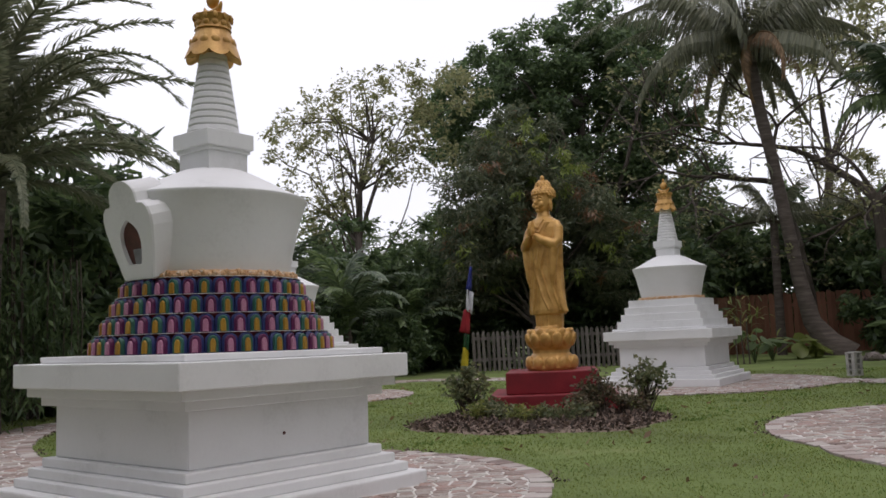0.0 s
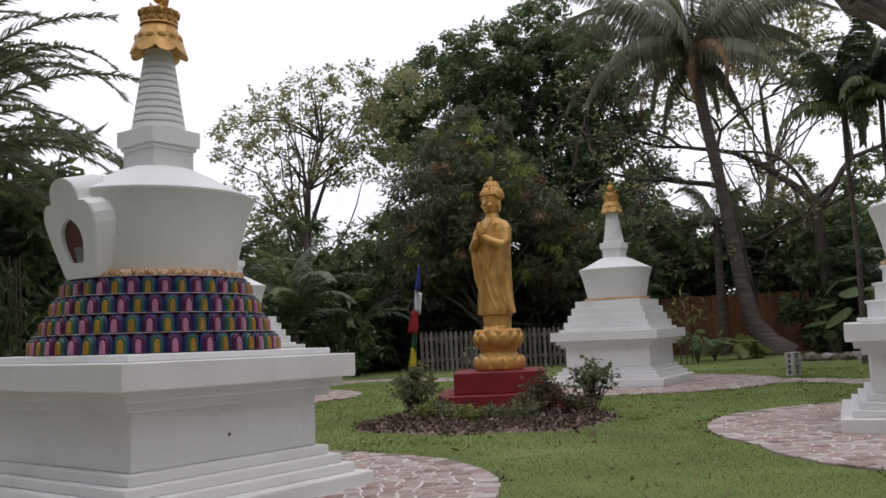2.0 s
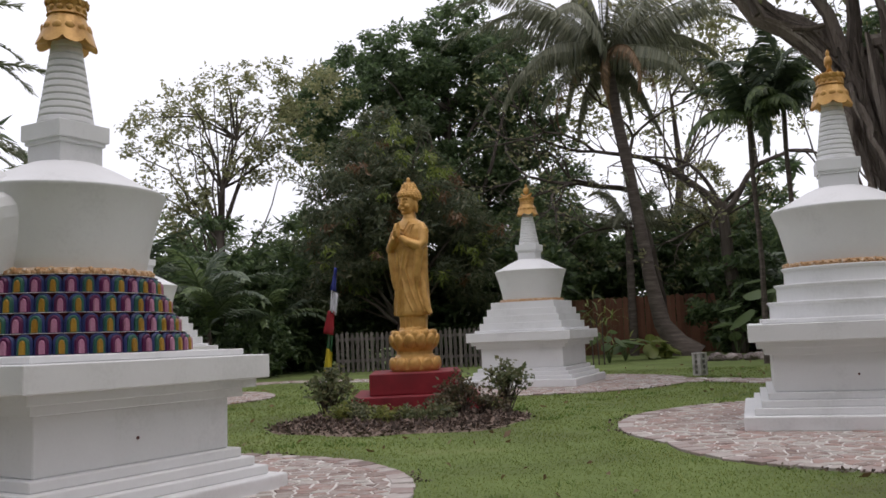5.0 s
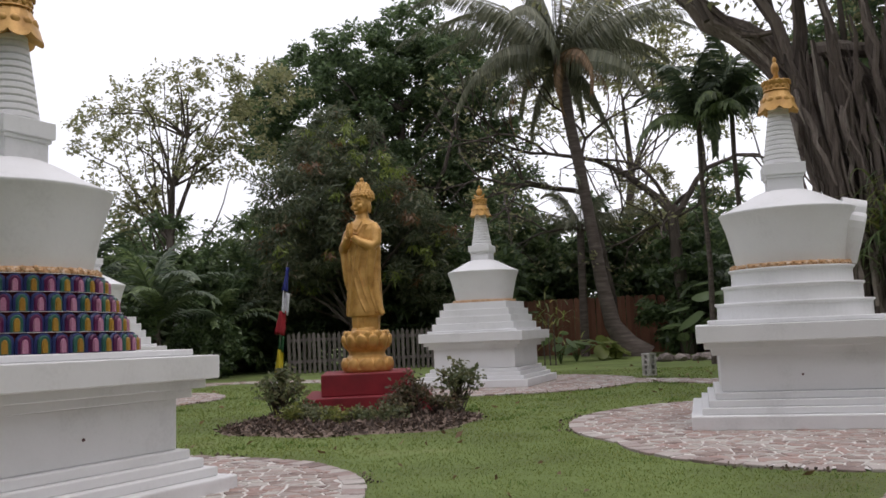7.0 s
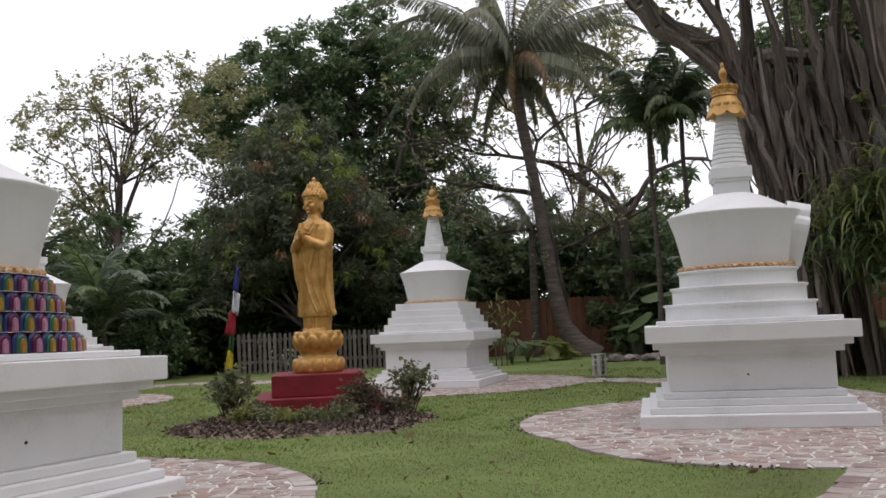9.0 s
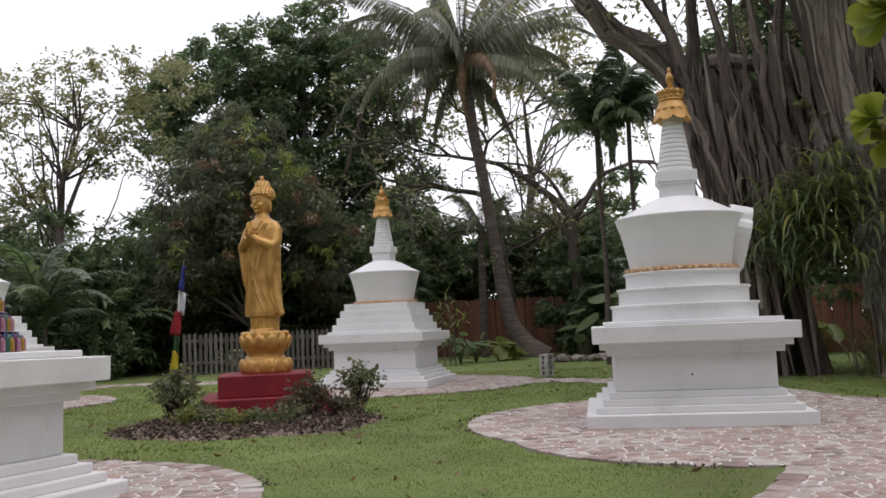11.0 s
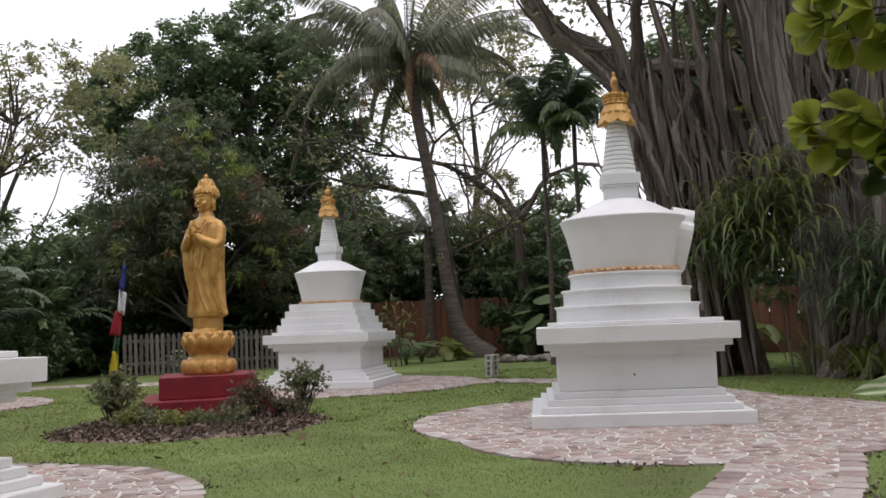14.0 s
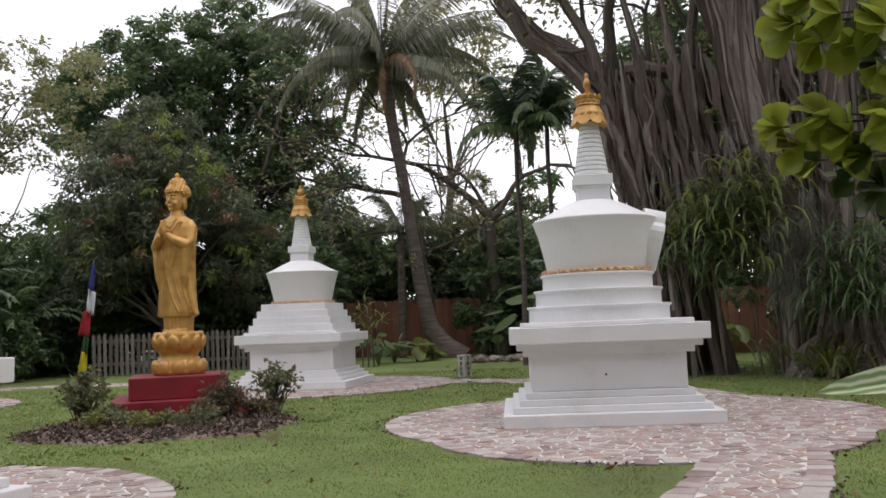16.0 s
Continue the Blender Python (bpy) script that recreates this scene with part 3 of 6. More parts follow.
def statue():
    b = Build()
    lathe(b, [(0.31, 0), (0.33, 0.03), (0.32, 0.12), (0.28, 0.19), (0.245, 0.225), (0.245, 0.27), (0.275, 0.30), (0.305, 0.38), (0.315, 0.46), (0.27, 0.54), (0.2, 0.55)], 48)
    for i in range(11):
        a = 2 * math.pi * (i + 0.5) / 11
        t = Matrix.Rotation(a, 3, "Z")
        ball(b, (0.305 * math.cos(a), 0.305 * math.sin(a), 0.10), (0.055, 0.09, 0.095), 12, 9, 0, t)
    for row, (rr, zz, tilt) in enumerate(((0.302, 0.40, 0.28), (0.272, 0.48, 0.2))):
        for i in range(12):
            a = 2 * math.pi * (i + 0.5 * row) / 12
            t = Matrix.Rotation(a, 3, "Z") @ Matrix.Rotation(tilt, 3, "Y")
            ball(b, (rr * math.cos(a), rr * math.sin(a), zz), (0.045, 0.078, 0.10 if row == 0 else 0.075), 10, 8, 0, t)
    # robe: rings of height, half width, half depth, offset
    rings = [(0.52, 0.20, 0.16, 0), (0.6, 0.205, 0.16, 0), (0.74, 0.215, 0.165, 0), (0.745, 0.265, 0.19, 0.0), (0.80, 0.275, 0.195, 0), (0.95, 0.265, 0.185, 0), (1.2, 0.255, 0.175, 0), (1.45, 0.258, 0.175, 0), (1.62, 0.268, 0.18, 0), (1.78, 0.272, 0.175, 0), (1.9, 0.268, 0.16, 0), (1.98, 0.235, 0.14, 0), (2.03, 0.17, 0.115, 0), (2.06, 0.105, 0.095, 0), (2.12, 0.082, 0.085, 0), (2.2, 0.08, 0.08, 0)]
    n = 48
    v, f = [], []
    for z, rx, ry, o in rings:
        for k in range(n):
            a = 2 * math.pi * k / n
            fold = 1 + 0.028 * math.sin(9 * a + 2.2 * z) * max(0, min(1, (1.7 - z) / 0.5))
            v.append((rx * fold * math.cos(a), ry * fold * math.sin(a) + o, z))
    for j in range(len(rings) - 1):
        for k in range(n):
            q = (k + 1) % n
            f.append((j * n + k, j * n + q, (j + 1) * n + q, (j + 1) * n + k))
    f += [tuple(range(n - 1, -1, -1)), tuple((len(rings) - 1) * n + k for k in range(n))]
    b.add(v, f)
    # flared hem of the outer robe
    for s, w in ((1, 1.0), (-1, 0.55)):
        tube(b, [(s * 0.20, -0.02, 1.35), (s * 0.235, -0.03, 1.05), (s * (0.245 + 0.035 * w), -0.03, 0.86), (s * (0.26 + 0.075 * w), -0.02, 0.755)], [0.05, 0.055, 0.05, 0.035], 10)
    # drapery folds across the front
    for k, (pts, r) in enumerate([
            ([(0.17, -0.11, 1.98), (0.05, -0.175, 1.62), (-0.03, -0.185, 1.3), (-0.07, -0.185, 1.0), (-0.12, -0.17, 0.80)], 0.017),
            ([(-0.16, -0.11, 1.98), (-0.12, -0.165, 1.6), (-0.13, -0.16, 1.25), (-0.17, -0.14, 0.8)], 0.014),
            ([(0.12, -0.155, 1.6), (0.06, -0.185, 1.35), (0.14, -0.165, 1.05), (0.22, -0.11, 0.8)], 0.013),
            ([(0.2, -0.11, 1.55), (0.17, -0.145, 1.3), (0.22, -0.11, 1.0), (0.27, -0.06, 0.78)], 0.013),
            ([(-0.05, -0.18, 1.55), (-0.01, -0.19, 1.25), (0.07, -0.185, 0.98), (0.15, -0.16, 0.8)], 0.011),
            ([(0.0, -0.16, 0.74), (0.0, -0.168, 0.64), (0.0, -0.165, 0.55)], 0.016),
            ([(-0.1, -0.14, 0.74), (-0.1, -0.145, 0.64), (-0.1, -0.14, 0.55)], 0.012),
            ([(0.1, -0.14, 0.74), (0.1, -0.145, 0.64), (0.1, -0.14, 0.55)], 0.012),
            ([(-0.2, -0.06, 0.57), (-0.1, -0.15, 0.565), (0, -0.17, 0.56), (0.1, -0.15, 0.565), (0.2, -0.06, 0.57)], 0.016),
            ([(-0.1, -0.115, 2.03), (-0.03, -0.15, 1.93), (0.03, -0.155, 1.9), (0.1, -0.12, 2.02)], 0.012),
            ([(-0.13, -0.11, 2.0), (-0.03, -0.16, 1.87), (0.05, -0.165, 1.84), (0.14, -0.12, 1.98)], 0.012)]):
        tube(b, pts, r, 8)
    # sleeved arms and joined palms
    for s in (1, -1):
        tube(b, [(s * 0.20, 0.0, 1.97), (s * 0.255, -0.01, 1.88), (s * 0.275, -0.05, 1.73), (s * 0.255, -0.11, 1.66), (s * 0.15, -0.20, 1.72), (s * 0.05, -0.25, 1.80)], [0.06, 0.075, 0.078, 0.08, 0.062, 0.042], 14)
        tube(b, [(s * 0.25, -0.10, 1.62), (s * 0.235, -0.12, 1.45), (s * 0.215, -0.12, 1.25), (s * 0.20, -0.12, 1.1)], [0.07, 0.055, 0.045, 0.02], 10)
        ball(b, (s * 0.022, -0.262, 1.845), (0.024, 0.045, 0.07), 12, 9)
        for q in range(4):
            tube(b, [(s * 0.018, -0.295 + 0.022 * q, 1.88), (s * 0.014, -0.285 + 0.02 * q, 1.95), (s * 0.008, -0.272 + 0.018 * q, 2.0 - 0.008 * abs(q - 1.5))], [0.014, 0.0125, 0.009], 8)
        ball(b, (s * 0.128, 0.015, 2.215), (0.02, 0.032, 0.085), 10, 8)
    # head
    ball(b, (0, -0.005, 2.285), (0.122, 0.135, 0.165), 24, 16)
    ball(b, (0, -0.03, 2.2), (0.095, 0.10, 0.085), 20, 12)
    ball(b, (0, 0.018, 2.365), (0.137, 0.142, 0.125), 22, 14)
    ball(b, (0, 0.02, 2.49), (0.088, 0.088, 0.085), 18, 12)
    ball(b, (0, 0.01, 2.60), (0.03, 0.03, 0.042), 12, 8)
    tube(b, [(0, -0.135, 2.315), (0, -0.15, 2.27), (0, -0.16, 2.245)], [0.011, 0.014, 0.02], 8)
    ball(b, (0, -0.132, 2.19), (0.034, 0.016, 0.012), 10, 6)
    ball(b, (0, -0.124, 2.145), (0.03, 0.02, 0.02), 10, 6)
    for s in (1, -1):
        ball(b, (s * 0.05, -0.122, 2.29), (0.032, 0.016, 0.014), 10, 6)
        tube(b, [(s * 0.015, -0.14, 2.325), (s * 0.05, -0.138, 2.338), (s * 0.09, -0.112, 2.325)], 0.009, 6)
        ball(b, (s * 0.062, -0.105, 2.225), (0.04, 0.03, 0.04), 10, 6)
    for j, (zz, rr, cnt) in enumerate(((2.345, 0.142, 20), (2.378, 0.143, 20), (2.41, 0.137, 19), (2.44, 0.122, 17), (2.468, 0.1, 14), (2.5, 0.09, 12), (2.53, 0.078, 11), (2.558, 0.055, 8))):
        for i in range(cnt):
            a = 2 * math.pi * (i + 0.5 * (j % 2)) / cnt
            if zz < 2.36 and math.sin(a) < -0.55:
                continue
            ball(b, (rr * 1.07 * math.cos(a), 0.018 + rr * 1.07 * math.sin(a), zz), (0.021, 0.021, 0.018), 8, 6)
    me = b.mesh("statue", [GOLD], True)
    ob = thing("statue", "gold-painted standing figure with joined palms on a lotus base", "statue", pose(SX, SY, 0.543, 0, 0, -50) @ Matrix.Scale(0.985, 4), me=me)
    r = ob.modifiers.new("weld", "REMESH")
    r.mode, r.voxel_size, r.use_smooth_shade = "VOXEL", 0.0085, True
    s = ob.modifiers.new("soften", "SMOOTH")
    s.factor, s.iterations = 0.25, 1
    return ob


statue()


# ---- plants ----
def quads(name, v, mats, smooth=False, side=4):
    """A mesh of separate faces from an array of corners, fast."""
    v = np.asarray(v, dtype=np.float32).reshape(-1, 3)
    n = len(v) // side
    me = bpy.data.meshes.new(name)
    me.vertices.add(len(v))
    me.vertices.foreach_set("co", v.ravel())
    me.loops.add(len(v))
    me.loops.foreach_set("vertex_index", np.arange(len(v), dtype=np.int32))
    me.polygons.add(n)
    me.polygons.foreach_set("loop_start", np.arange(0, len(v), side, dtype=np.int32))
    for x in mats:
        me.materials.append(x)
    me.update(calc_edges=True)
    me.validate()
    return me


def unit(a):
    return a / np.maximum(np.linalg.norm(a, axis=-1, keepdims=True), 1e-6)


def leaf_faces(rng, at, length, width, droop=0.3, fold=0.12, spread=0.35):
    """Folded diamond leaves at the points; droop pulls their tips down."""
    n = len(at)
    d = rng.normal(size=(n, 3))
    d[:, 2] = d[:, 2] * 0.6 - droop
    d = unit(d)
    s = unit(np.cross(d, rng.normal(size=(n, 3))))
    u = np.cross(s, d)
    ln = (length * (1 + spread * rng.uniform(-1, 1, n)))[:, None]
    w = width * ln / length
    mid = at + d * ln * 0.45 - u * ln * fold
    return np.stack([at, mid + s * w * 0.5, at + d * ln, mid - s * w * 0.5], 1)


def clump_centres(rng, blobs, count, shell=0.45):
    vol = np.array([b[3] * b[4] * b[5] for b in blobs]) ** 0.75
    pick = rng.choice(len(blobs), count, p=vol / vol.sum())
    bb = np.array(blobs, float)[pick]
    d = unit(rng.normal(size=(count, 3)))
    r = rng.uniform(0, 1, count)[:, None] ** shell
    return bb[:, :3] + d * r * bb[:, 3:6]


def cluster(rng, centres, per, rc, flat=0.75):
    n = len(centres)
    size = rng.uniform(0.6, 1.3, n) * rc
    p = np.repeat(centres, per, 0)
    off = unit(rng.normal(size=(n * per, 3))) * (rng.uniform(0, 1, (n * per, 1)) ** 0.5)
    off[:, 2] *= flat
    return p + off * np.repeat(size, per)[:, None]


def limb(b, rng, a, c, r0, r1, n=6, sag=0.0, sides=6, wob=0.13):
    a, c = np.array(a, float), np.array(c, float)
    ln = np.linalg.norm(c - a)
    mid = a * 0.5 + c * 0.5 + np.array([0, 0, ln * 0.14 - sag]) + rng.normal(size=3) * ln * wob
    pts = []
    for i in range(n):
        t = i / (n - 1)
        pts.append((1 - t) ** 2 * a + 2 * t * (1 - t) * mid + t * t * c + rng.normal(size=3) * ln * 0.012 * (0 < i < n - 1))
    tube(b, pts, [r0 + (r1 - r0) * (i / (n - 1)) ** 0.8 for i in range(n)], sides)


def tree(name, label, base, trunk, radii, blobs, clumps, per, leaf, rc, mat, seed, droop=0.3, limbs=22, limb_r=0.07, shell=0.45, extra=(), category="tree", bark=None):
    rng = np.random.default_rng(seed)
    root = thing(name, label, category, pose(*base))
    b = Build()
    tube(b, trunk, radii, 10)
    centres = clump_centres(rng, blobs, clumps, shell)
    top = np.array(trunk, float)
    for c in centres[rng.permutation(clumps)[:limbs]]:
        below = [p for p in top[1:] if p[2] < c[2] - 0.2]
        start = below[rng.integers(max(0, len(below) - 3), len(below))] if below else top[-1]
        limb(b, rng, start, c, limb_r, 0.012, 7)
    part("trunk", b.mesh("trunk", [bark or BARK], True), root)
    pts = cluster(rng, centres, per, rc)
    part("crown", quads("crown", leaf_faces(rng, pts, leaf[0], leaf[1], droop), [mat]), root)
    for label2, count, per2, mat2, rc2, box in extra:
        outer = clump_centres(rng, box, count, 0.12)
        spray = part("leaf_spray", quads("leaf_spray", leaf_faces(rng, cluster(rng, outer, per2, rc2), leaf[0] * 1.1, leaf[1], droop + 0.35), [mat2]), root, label2)
        tagged(spray, "", "", "", "stuff")
    return root


# mango tree, the dense dark mass behind the statue
tree("mango_tree", "dense dark mango tree with yellow young leaf sprays", (2.69, 27.12, 0), [(0, 0, -0.1), (0.05, 0, 1.2), (0, 0.1, 2.4), (0.1, 0, 4.0)], [0.22, 0.18, 0.15, 0.08],
     [(-0.9, 0, 4.6, 2.0, 2.0, 2.3), (0.9, 0, 4.3, 1.9, 2.0, 1.9), (-0.3, 0, 6.2, 1.4, 1.4, 1.6), (-1.9, 0.3, 2.9, 1.3, 1.5, 1.5), (1.9, 0.2, 3.1, 1.3, 1.5, 1.4)], 360, 150, (0.22, 0.048), 0.42, L_MANGO, 11, 0.75, 30, 0.07, 0.4,
     [("bright yellow-green young leaf sprays", 46, 26, L_YOUNG, 0.24, [(-0.3, -0.2, 5.9, 1.45, 1.5, 1.75), (-0.9, -0.2, 4.7, 2.05, 2.1, 2.4), (0.9, -0.3, 4.4, 1.95, 2.1, 2.0)]), ("yellow-green young leaves crowning the tree", 22, 40, L_YOUNG, 0.26, [(-0.4, -0.7, 6.7, 0.9, 0.9, 0.8), (0.6, -1.2, 5.6, 0.9, 0.6, 0.7)]), ("rust-brown old leaf sprays", 40, 30, L_RUSTY, 0.24, [(1.2, -0.4, 4.2, 1.9, 2.1, 1.9), (-0.9, -0.3, 4.6, 2.0, 2.1, 2.3)])])
# tall dark tree behind it
tree("broadleaf_tree", "tall dark green broadleaf tree behind the mango tree", (5.79, 35.89, 0), [(0, 0, -0.2), (0.1, 0, 4), (-0.2, 0, 7), (0.1, 0, 10)], [0.4, 0.3, 0.22, 0.1],
     [(0.2, 0, 11.4, 3.4, 3, 3.2), (-2.6, 0, 10.6, 2.7, 2.4, 2.6), (-5.0, 0, 9.6, 2.0, 2.2, 1.9), (2.7, 0, 10.6, 2.2, 2.2, 3.4), (3.4, 0, 7.2, 2.0, 2.2, 2.6), (-1.6, -0.5, 7.0, 2.2, 1.8, 1.6), (0.9, -0.3, 7.6, 1.6, 1.6, 1.4), (2.0, 0, 4.6, 2.6, 2, 2.6)], 560, 130, (0.23, 0.10), 0.55, L_DARK, 12, 0.25, 46, 0.12, 0.4)
# open, light tree on whose branches the sky shows through
tree("open_tree", "light open-crowned tree with thin leaves and bare limbs", (-2.49, 30.03, 0), [(0, 0, -0.2), (-0.1, 0, 2.2), (-0.3, 0, 4.2), (-0.2, 0, 6.0), (0.3, 0, 7.6)], [0.2, 0.16, 0.13, 0.09, 0.04],
     [(-2.1, 0, 7.6, 1.4, 1.6, 1.2), (0.9, 0, 9.3, 2.0, 1.6, 1.1), (-0.9, 0, 8.6, 1.4, 1.4, 1.0), (-1.6, 0, 5.6, 1.6, 1.5, 1.1), (1.9, 0, 7.4, 1.6, 1.6, 1.5), (3.2, 0, 9.4, 1.4, 1.4, 1.0), (0.3, 0, 6.9, 1.3, 1.4, 1.0)], 250, 30, (0.17, 0.075), 0.36, L_LIGHT, 13, 0.3, 36, 0.05, 0.4)
tree("open_tree", "pale open tree with feathery yellow-green leaves", (13.17, 27.67, 0), [(0, 0, -0.2), (0.1, 0, 1.8), (0.0, 0, 3.4), (-0.2, 0, 4.6)], [0.13, 0.11, 0.08, 0.04],
     [(-0.2, 1.5, 5.2, 1.3, 1.2, 1.5), (0.9, 1.5, 4.4, 1.3, 1.2, 1.2)], 34, 60, (0.20, 0.07), 0.4, L_LIGHT, 14, 0.3, 7, 0.035)
tree("broadleaf_tree", "mid-green tree standing beyond the boundary fence", (8.65, 32.72, 0), [(0, 0, -0.2), (0.1, 0, 2), (0, 0, 4)], [0.16, 0.13, 0.08],
     [(0, 0, 4.6, 1.9, 1.8, 1.7), (1.6, 0, 3.6, 1.8, 1.6, 1.5), (-0.9, 0, 3.0, 1.6, 1.5, 1.5)], 120, 75, (0.24, 0.10), 0.5, L_MID, 15, 0.3, 8, 0.05)
for k, (x, y, h) in enumerate(((-3.97, 32.96, 1.0), (-0.59, 32.18, 0.9), (-7.61, 32.07, 1.1))):
    tree("broadleaf_tree", "mid-height leafy tree letting sky through its crown", (x, y, 0), [(0, 0, -0.2), (0.1, 0, 1.6 * h), (0, 0, 3.4 * h)], [0.13, 0.1, 0.06],
         [(0, 0, 4.4 * h, 1.9, 1.6, 1.5 * h), (1.2, 0, 3.0 * h, 1.6, 1.5, 1.4), (-1.2, 0, 3.2 * h, 1.6, 1.5, 1.4)], 120, 46, (0.22, 0.09), 0.48, L_MID, 17 + 30 * k, 0.3, 12, 0.05)
# lace of thin crowns high behind the coconut palm and the banyan
tree("open_tree", "tall thin-crowned tree seen against the white sky", (14.61, 34.01, 0), [(0, 0, -0.2), (-0.2, 0, 4), (0.2, 0, 7), (0, 0, 10)], [0.25, 0.2, 0.14, 0.06],
     [(-2.2, 0, 10.3, 2.6, 2, 2.2), (2.0, 0, 11.4, 2.8, 2, 2.2), (0.2, 0, 12.6, 2.8, 2, 1.8), (4.4, 0, 10.2, 2.2, 2, 2.2)], 200, 24, (0.26, 0.10), 0.55, L_LIGHT, 16, 0.3, 14, 0.05)


def bare_branches(b, rng, p, d, ln, r, depth, tips):
    p, d = np.array(p, float), unit(np.array(d, float))
    pts, q = [p], p
    bend = rng.normal(size=3) * 0.16
    for i in range(4):
        d = unit(d + bend * 0.5 + rng.normal(size=3) * 0.10)
        q = q + d * ln / 4
        pts.append(q)
    tube(b, pts, [r * (1 - 0.09 * i) for i in range(5)], 7 if r > 0.03 else 5)
    if depth == 0:
        tips.append(q)
        return
    for k in range(2 if rng.uniform() < 0.72 else 3):
        nd = unit(d + rng.normal(size=3) * 0.62 + np.array([0, 0, 0.12]))
        bare_branches(b, rng, pts[-1] if k < 2 else pts[2], nd, ln * rng.uniform(0.62, 0.88), r * 0.64, depth - 1, tips)


def bare_tree(base, starts, trunk, radii, seed, label):
    rng = np.random.default_rng(seed)
    root = thing("bare_tree", label, "tree", pose(*base))
    b, tips = Build(), []
    tube(b, trunk, radii, 9)
    for p, d, ln, r, depth in starts:
        bare_branches(b, rng, p, d, ln, r, depth, tips)
    part("trunk", b.mesh("trunk", [BARK], True), root)
    pts = cluster(rng, np.array(tips), 5, 0.42)
    part("crown", quads("crown", leaf_faces(rng, pts, 0.17, 0.07, 0.2), [L_LIGHT]), root, "thin scatter of small pale leaves")


bare_tree((12.75, 26.05, 0), [((-0.17, 0, 4.4), (-0.72, 0.2, 1.0), 2.5, 0.13, 5), ((-0.15, 0, 4.2), (0.6, -0.25, 1.0), 1.9, 0.12, 5), ((-0.17, 0, 4.5), (-0.2, 0.3, 1.0), 1.7, 0.08, 5)],
          [(0.1, 0, -0.1), (0.08, 0, 1.5), (-0.08, 0, 3.0), (-0.17, 0, 4.6)], [0.26, 0.22, 0.19, 0.16], 21, "crooked bare-limbed tree with few small leaves")
bare_tree((11.3, 28.0, 0), [((-0.75, 0, 5.3), (-0.85, 0.2, 0.6), 1.9, 0.10, 5), ((-0.7, 0, 5.2), (-0.25, 0, 1.0), 1.9, 0.08, 5), ((-0.4, 0, 3.9), (-0.8, 0, 0.45), 1.7, 0.06, 4)],
          [(0, 0, -0.1), (-0.05, 0, 1.8), (-0.35, 0, 3.7), (-0.85, 0, 5.5)], [0.17, 0.15, 0.13, 0.10], 22, "slender leaning tree with bare twisting limbs")


# ---- palms ----
def frond_mesh(name, rng, ln, rise, droop, pairs, leaflet, width, hang, mat, swept=0.5, stiff=0.0):
    """A feather frond that leaves the origin along +x; its leaflets hang by the given share."""
    n = 16
    pts, a, p = [], rise, np.zeros(3)
    for i in range(n + 1):
        pts.append(p.copy())
        t = i / n
        ang = rise - droop * t ** 1.35
        p = p + np.array([math.cos(ang), 0.02 * math.sin(5 * t), math.sin(ang)]) * ln / n
    pts = np.array(pts)
    b = Build()
    tube(b, pts, [0.030 * (1 - 0.85 * i / n) + 0.003 for i in range(n + 1)], 5)
    v5 = []
    for k in range(pairs):
        t = 0.10 + 0.89 * k / (pairs - 1)
        i = min(int(t * n), n - 1)
        q = pts[i] + (pts[i + 1] - pts[i]) * (t * n - i)
        tan = unit(pts[i + 1] - pts[i])
        size = leaflet * (0.45 + 0.55 * math.sin(math.pi * min(1, t * 1.15 + 0.12)) ** 0.6) * (1 - 0.35 * t)
        for s in (1, -1):
            side = np.array([0, s, 0.0])
            upn = np.cross(tan, side) * s
            d = unit(side * 0.9 + tan * swept + upn * (0.25 + stiff * rng.uniform(-0.5, 0.6)) + np.array([0, 0, -hang]) + rng.normal(size=3) * 0.10)
            e = unit(d + np.array([0, 0, -hang * 1.5 - 0.12]))
            w = unit(np.cross(d, upn + rng.normal(size=3) * 0.15)) * width * 0.5
            m = q + d * size * 0.5
            b.add([q + w * 0.7, q - w * 0.7, m - w, m + w], [(0, 1, 2, 3)])
            b.add([m + w, m - w, m + e * size * 0.5], [(0, 1, 2)])
    return b.mesh(name, [mat])


def palm(name, label, base, trunk, radii, fronds, spread, seed, bark=None, sides=12, boss=0.0):
    """spread: rows of (count, tilt from the horizon, jitter, frond meshes, size)."""
    rng = np.random.default_rng(seed)
    root = thing(name, label, "palm", pose(*base))
    b = Build()
    tube(b, trunk, radii, sides)
    part("trunk", b.mesh("trunk", [bark or PALM_BARK], True), root)
    top = Vector(trunk[-1])
    turn = rng.uniform(0, 360)
    for count, tilt, jitter, kinds, size in spread:
        for i in range(count):
            turn += 137.5 + rng.uniform(-14, 14)
            me = fronds[kinds[i % len(kinds)]]
            k = size * rng.uniform(0.88, 1.1)
            part("frond", me, root, "", Matrix.Translation(top) @ pose(0, 0, 0, 0, 0, turn) @ pose(0, 0, 0, rng.uniform(-18, 18), -tilt + rng.uniform(-jitter, jitter), 0) @ Matrix.Scale(k, 4))
    return root


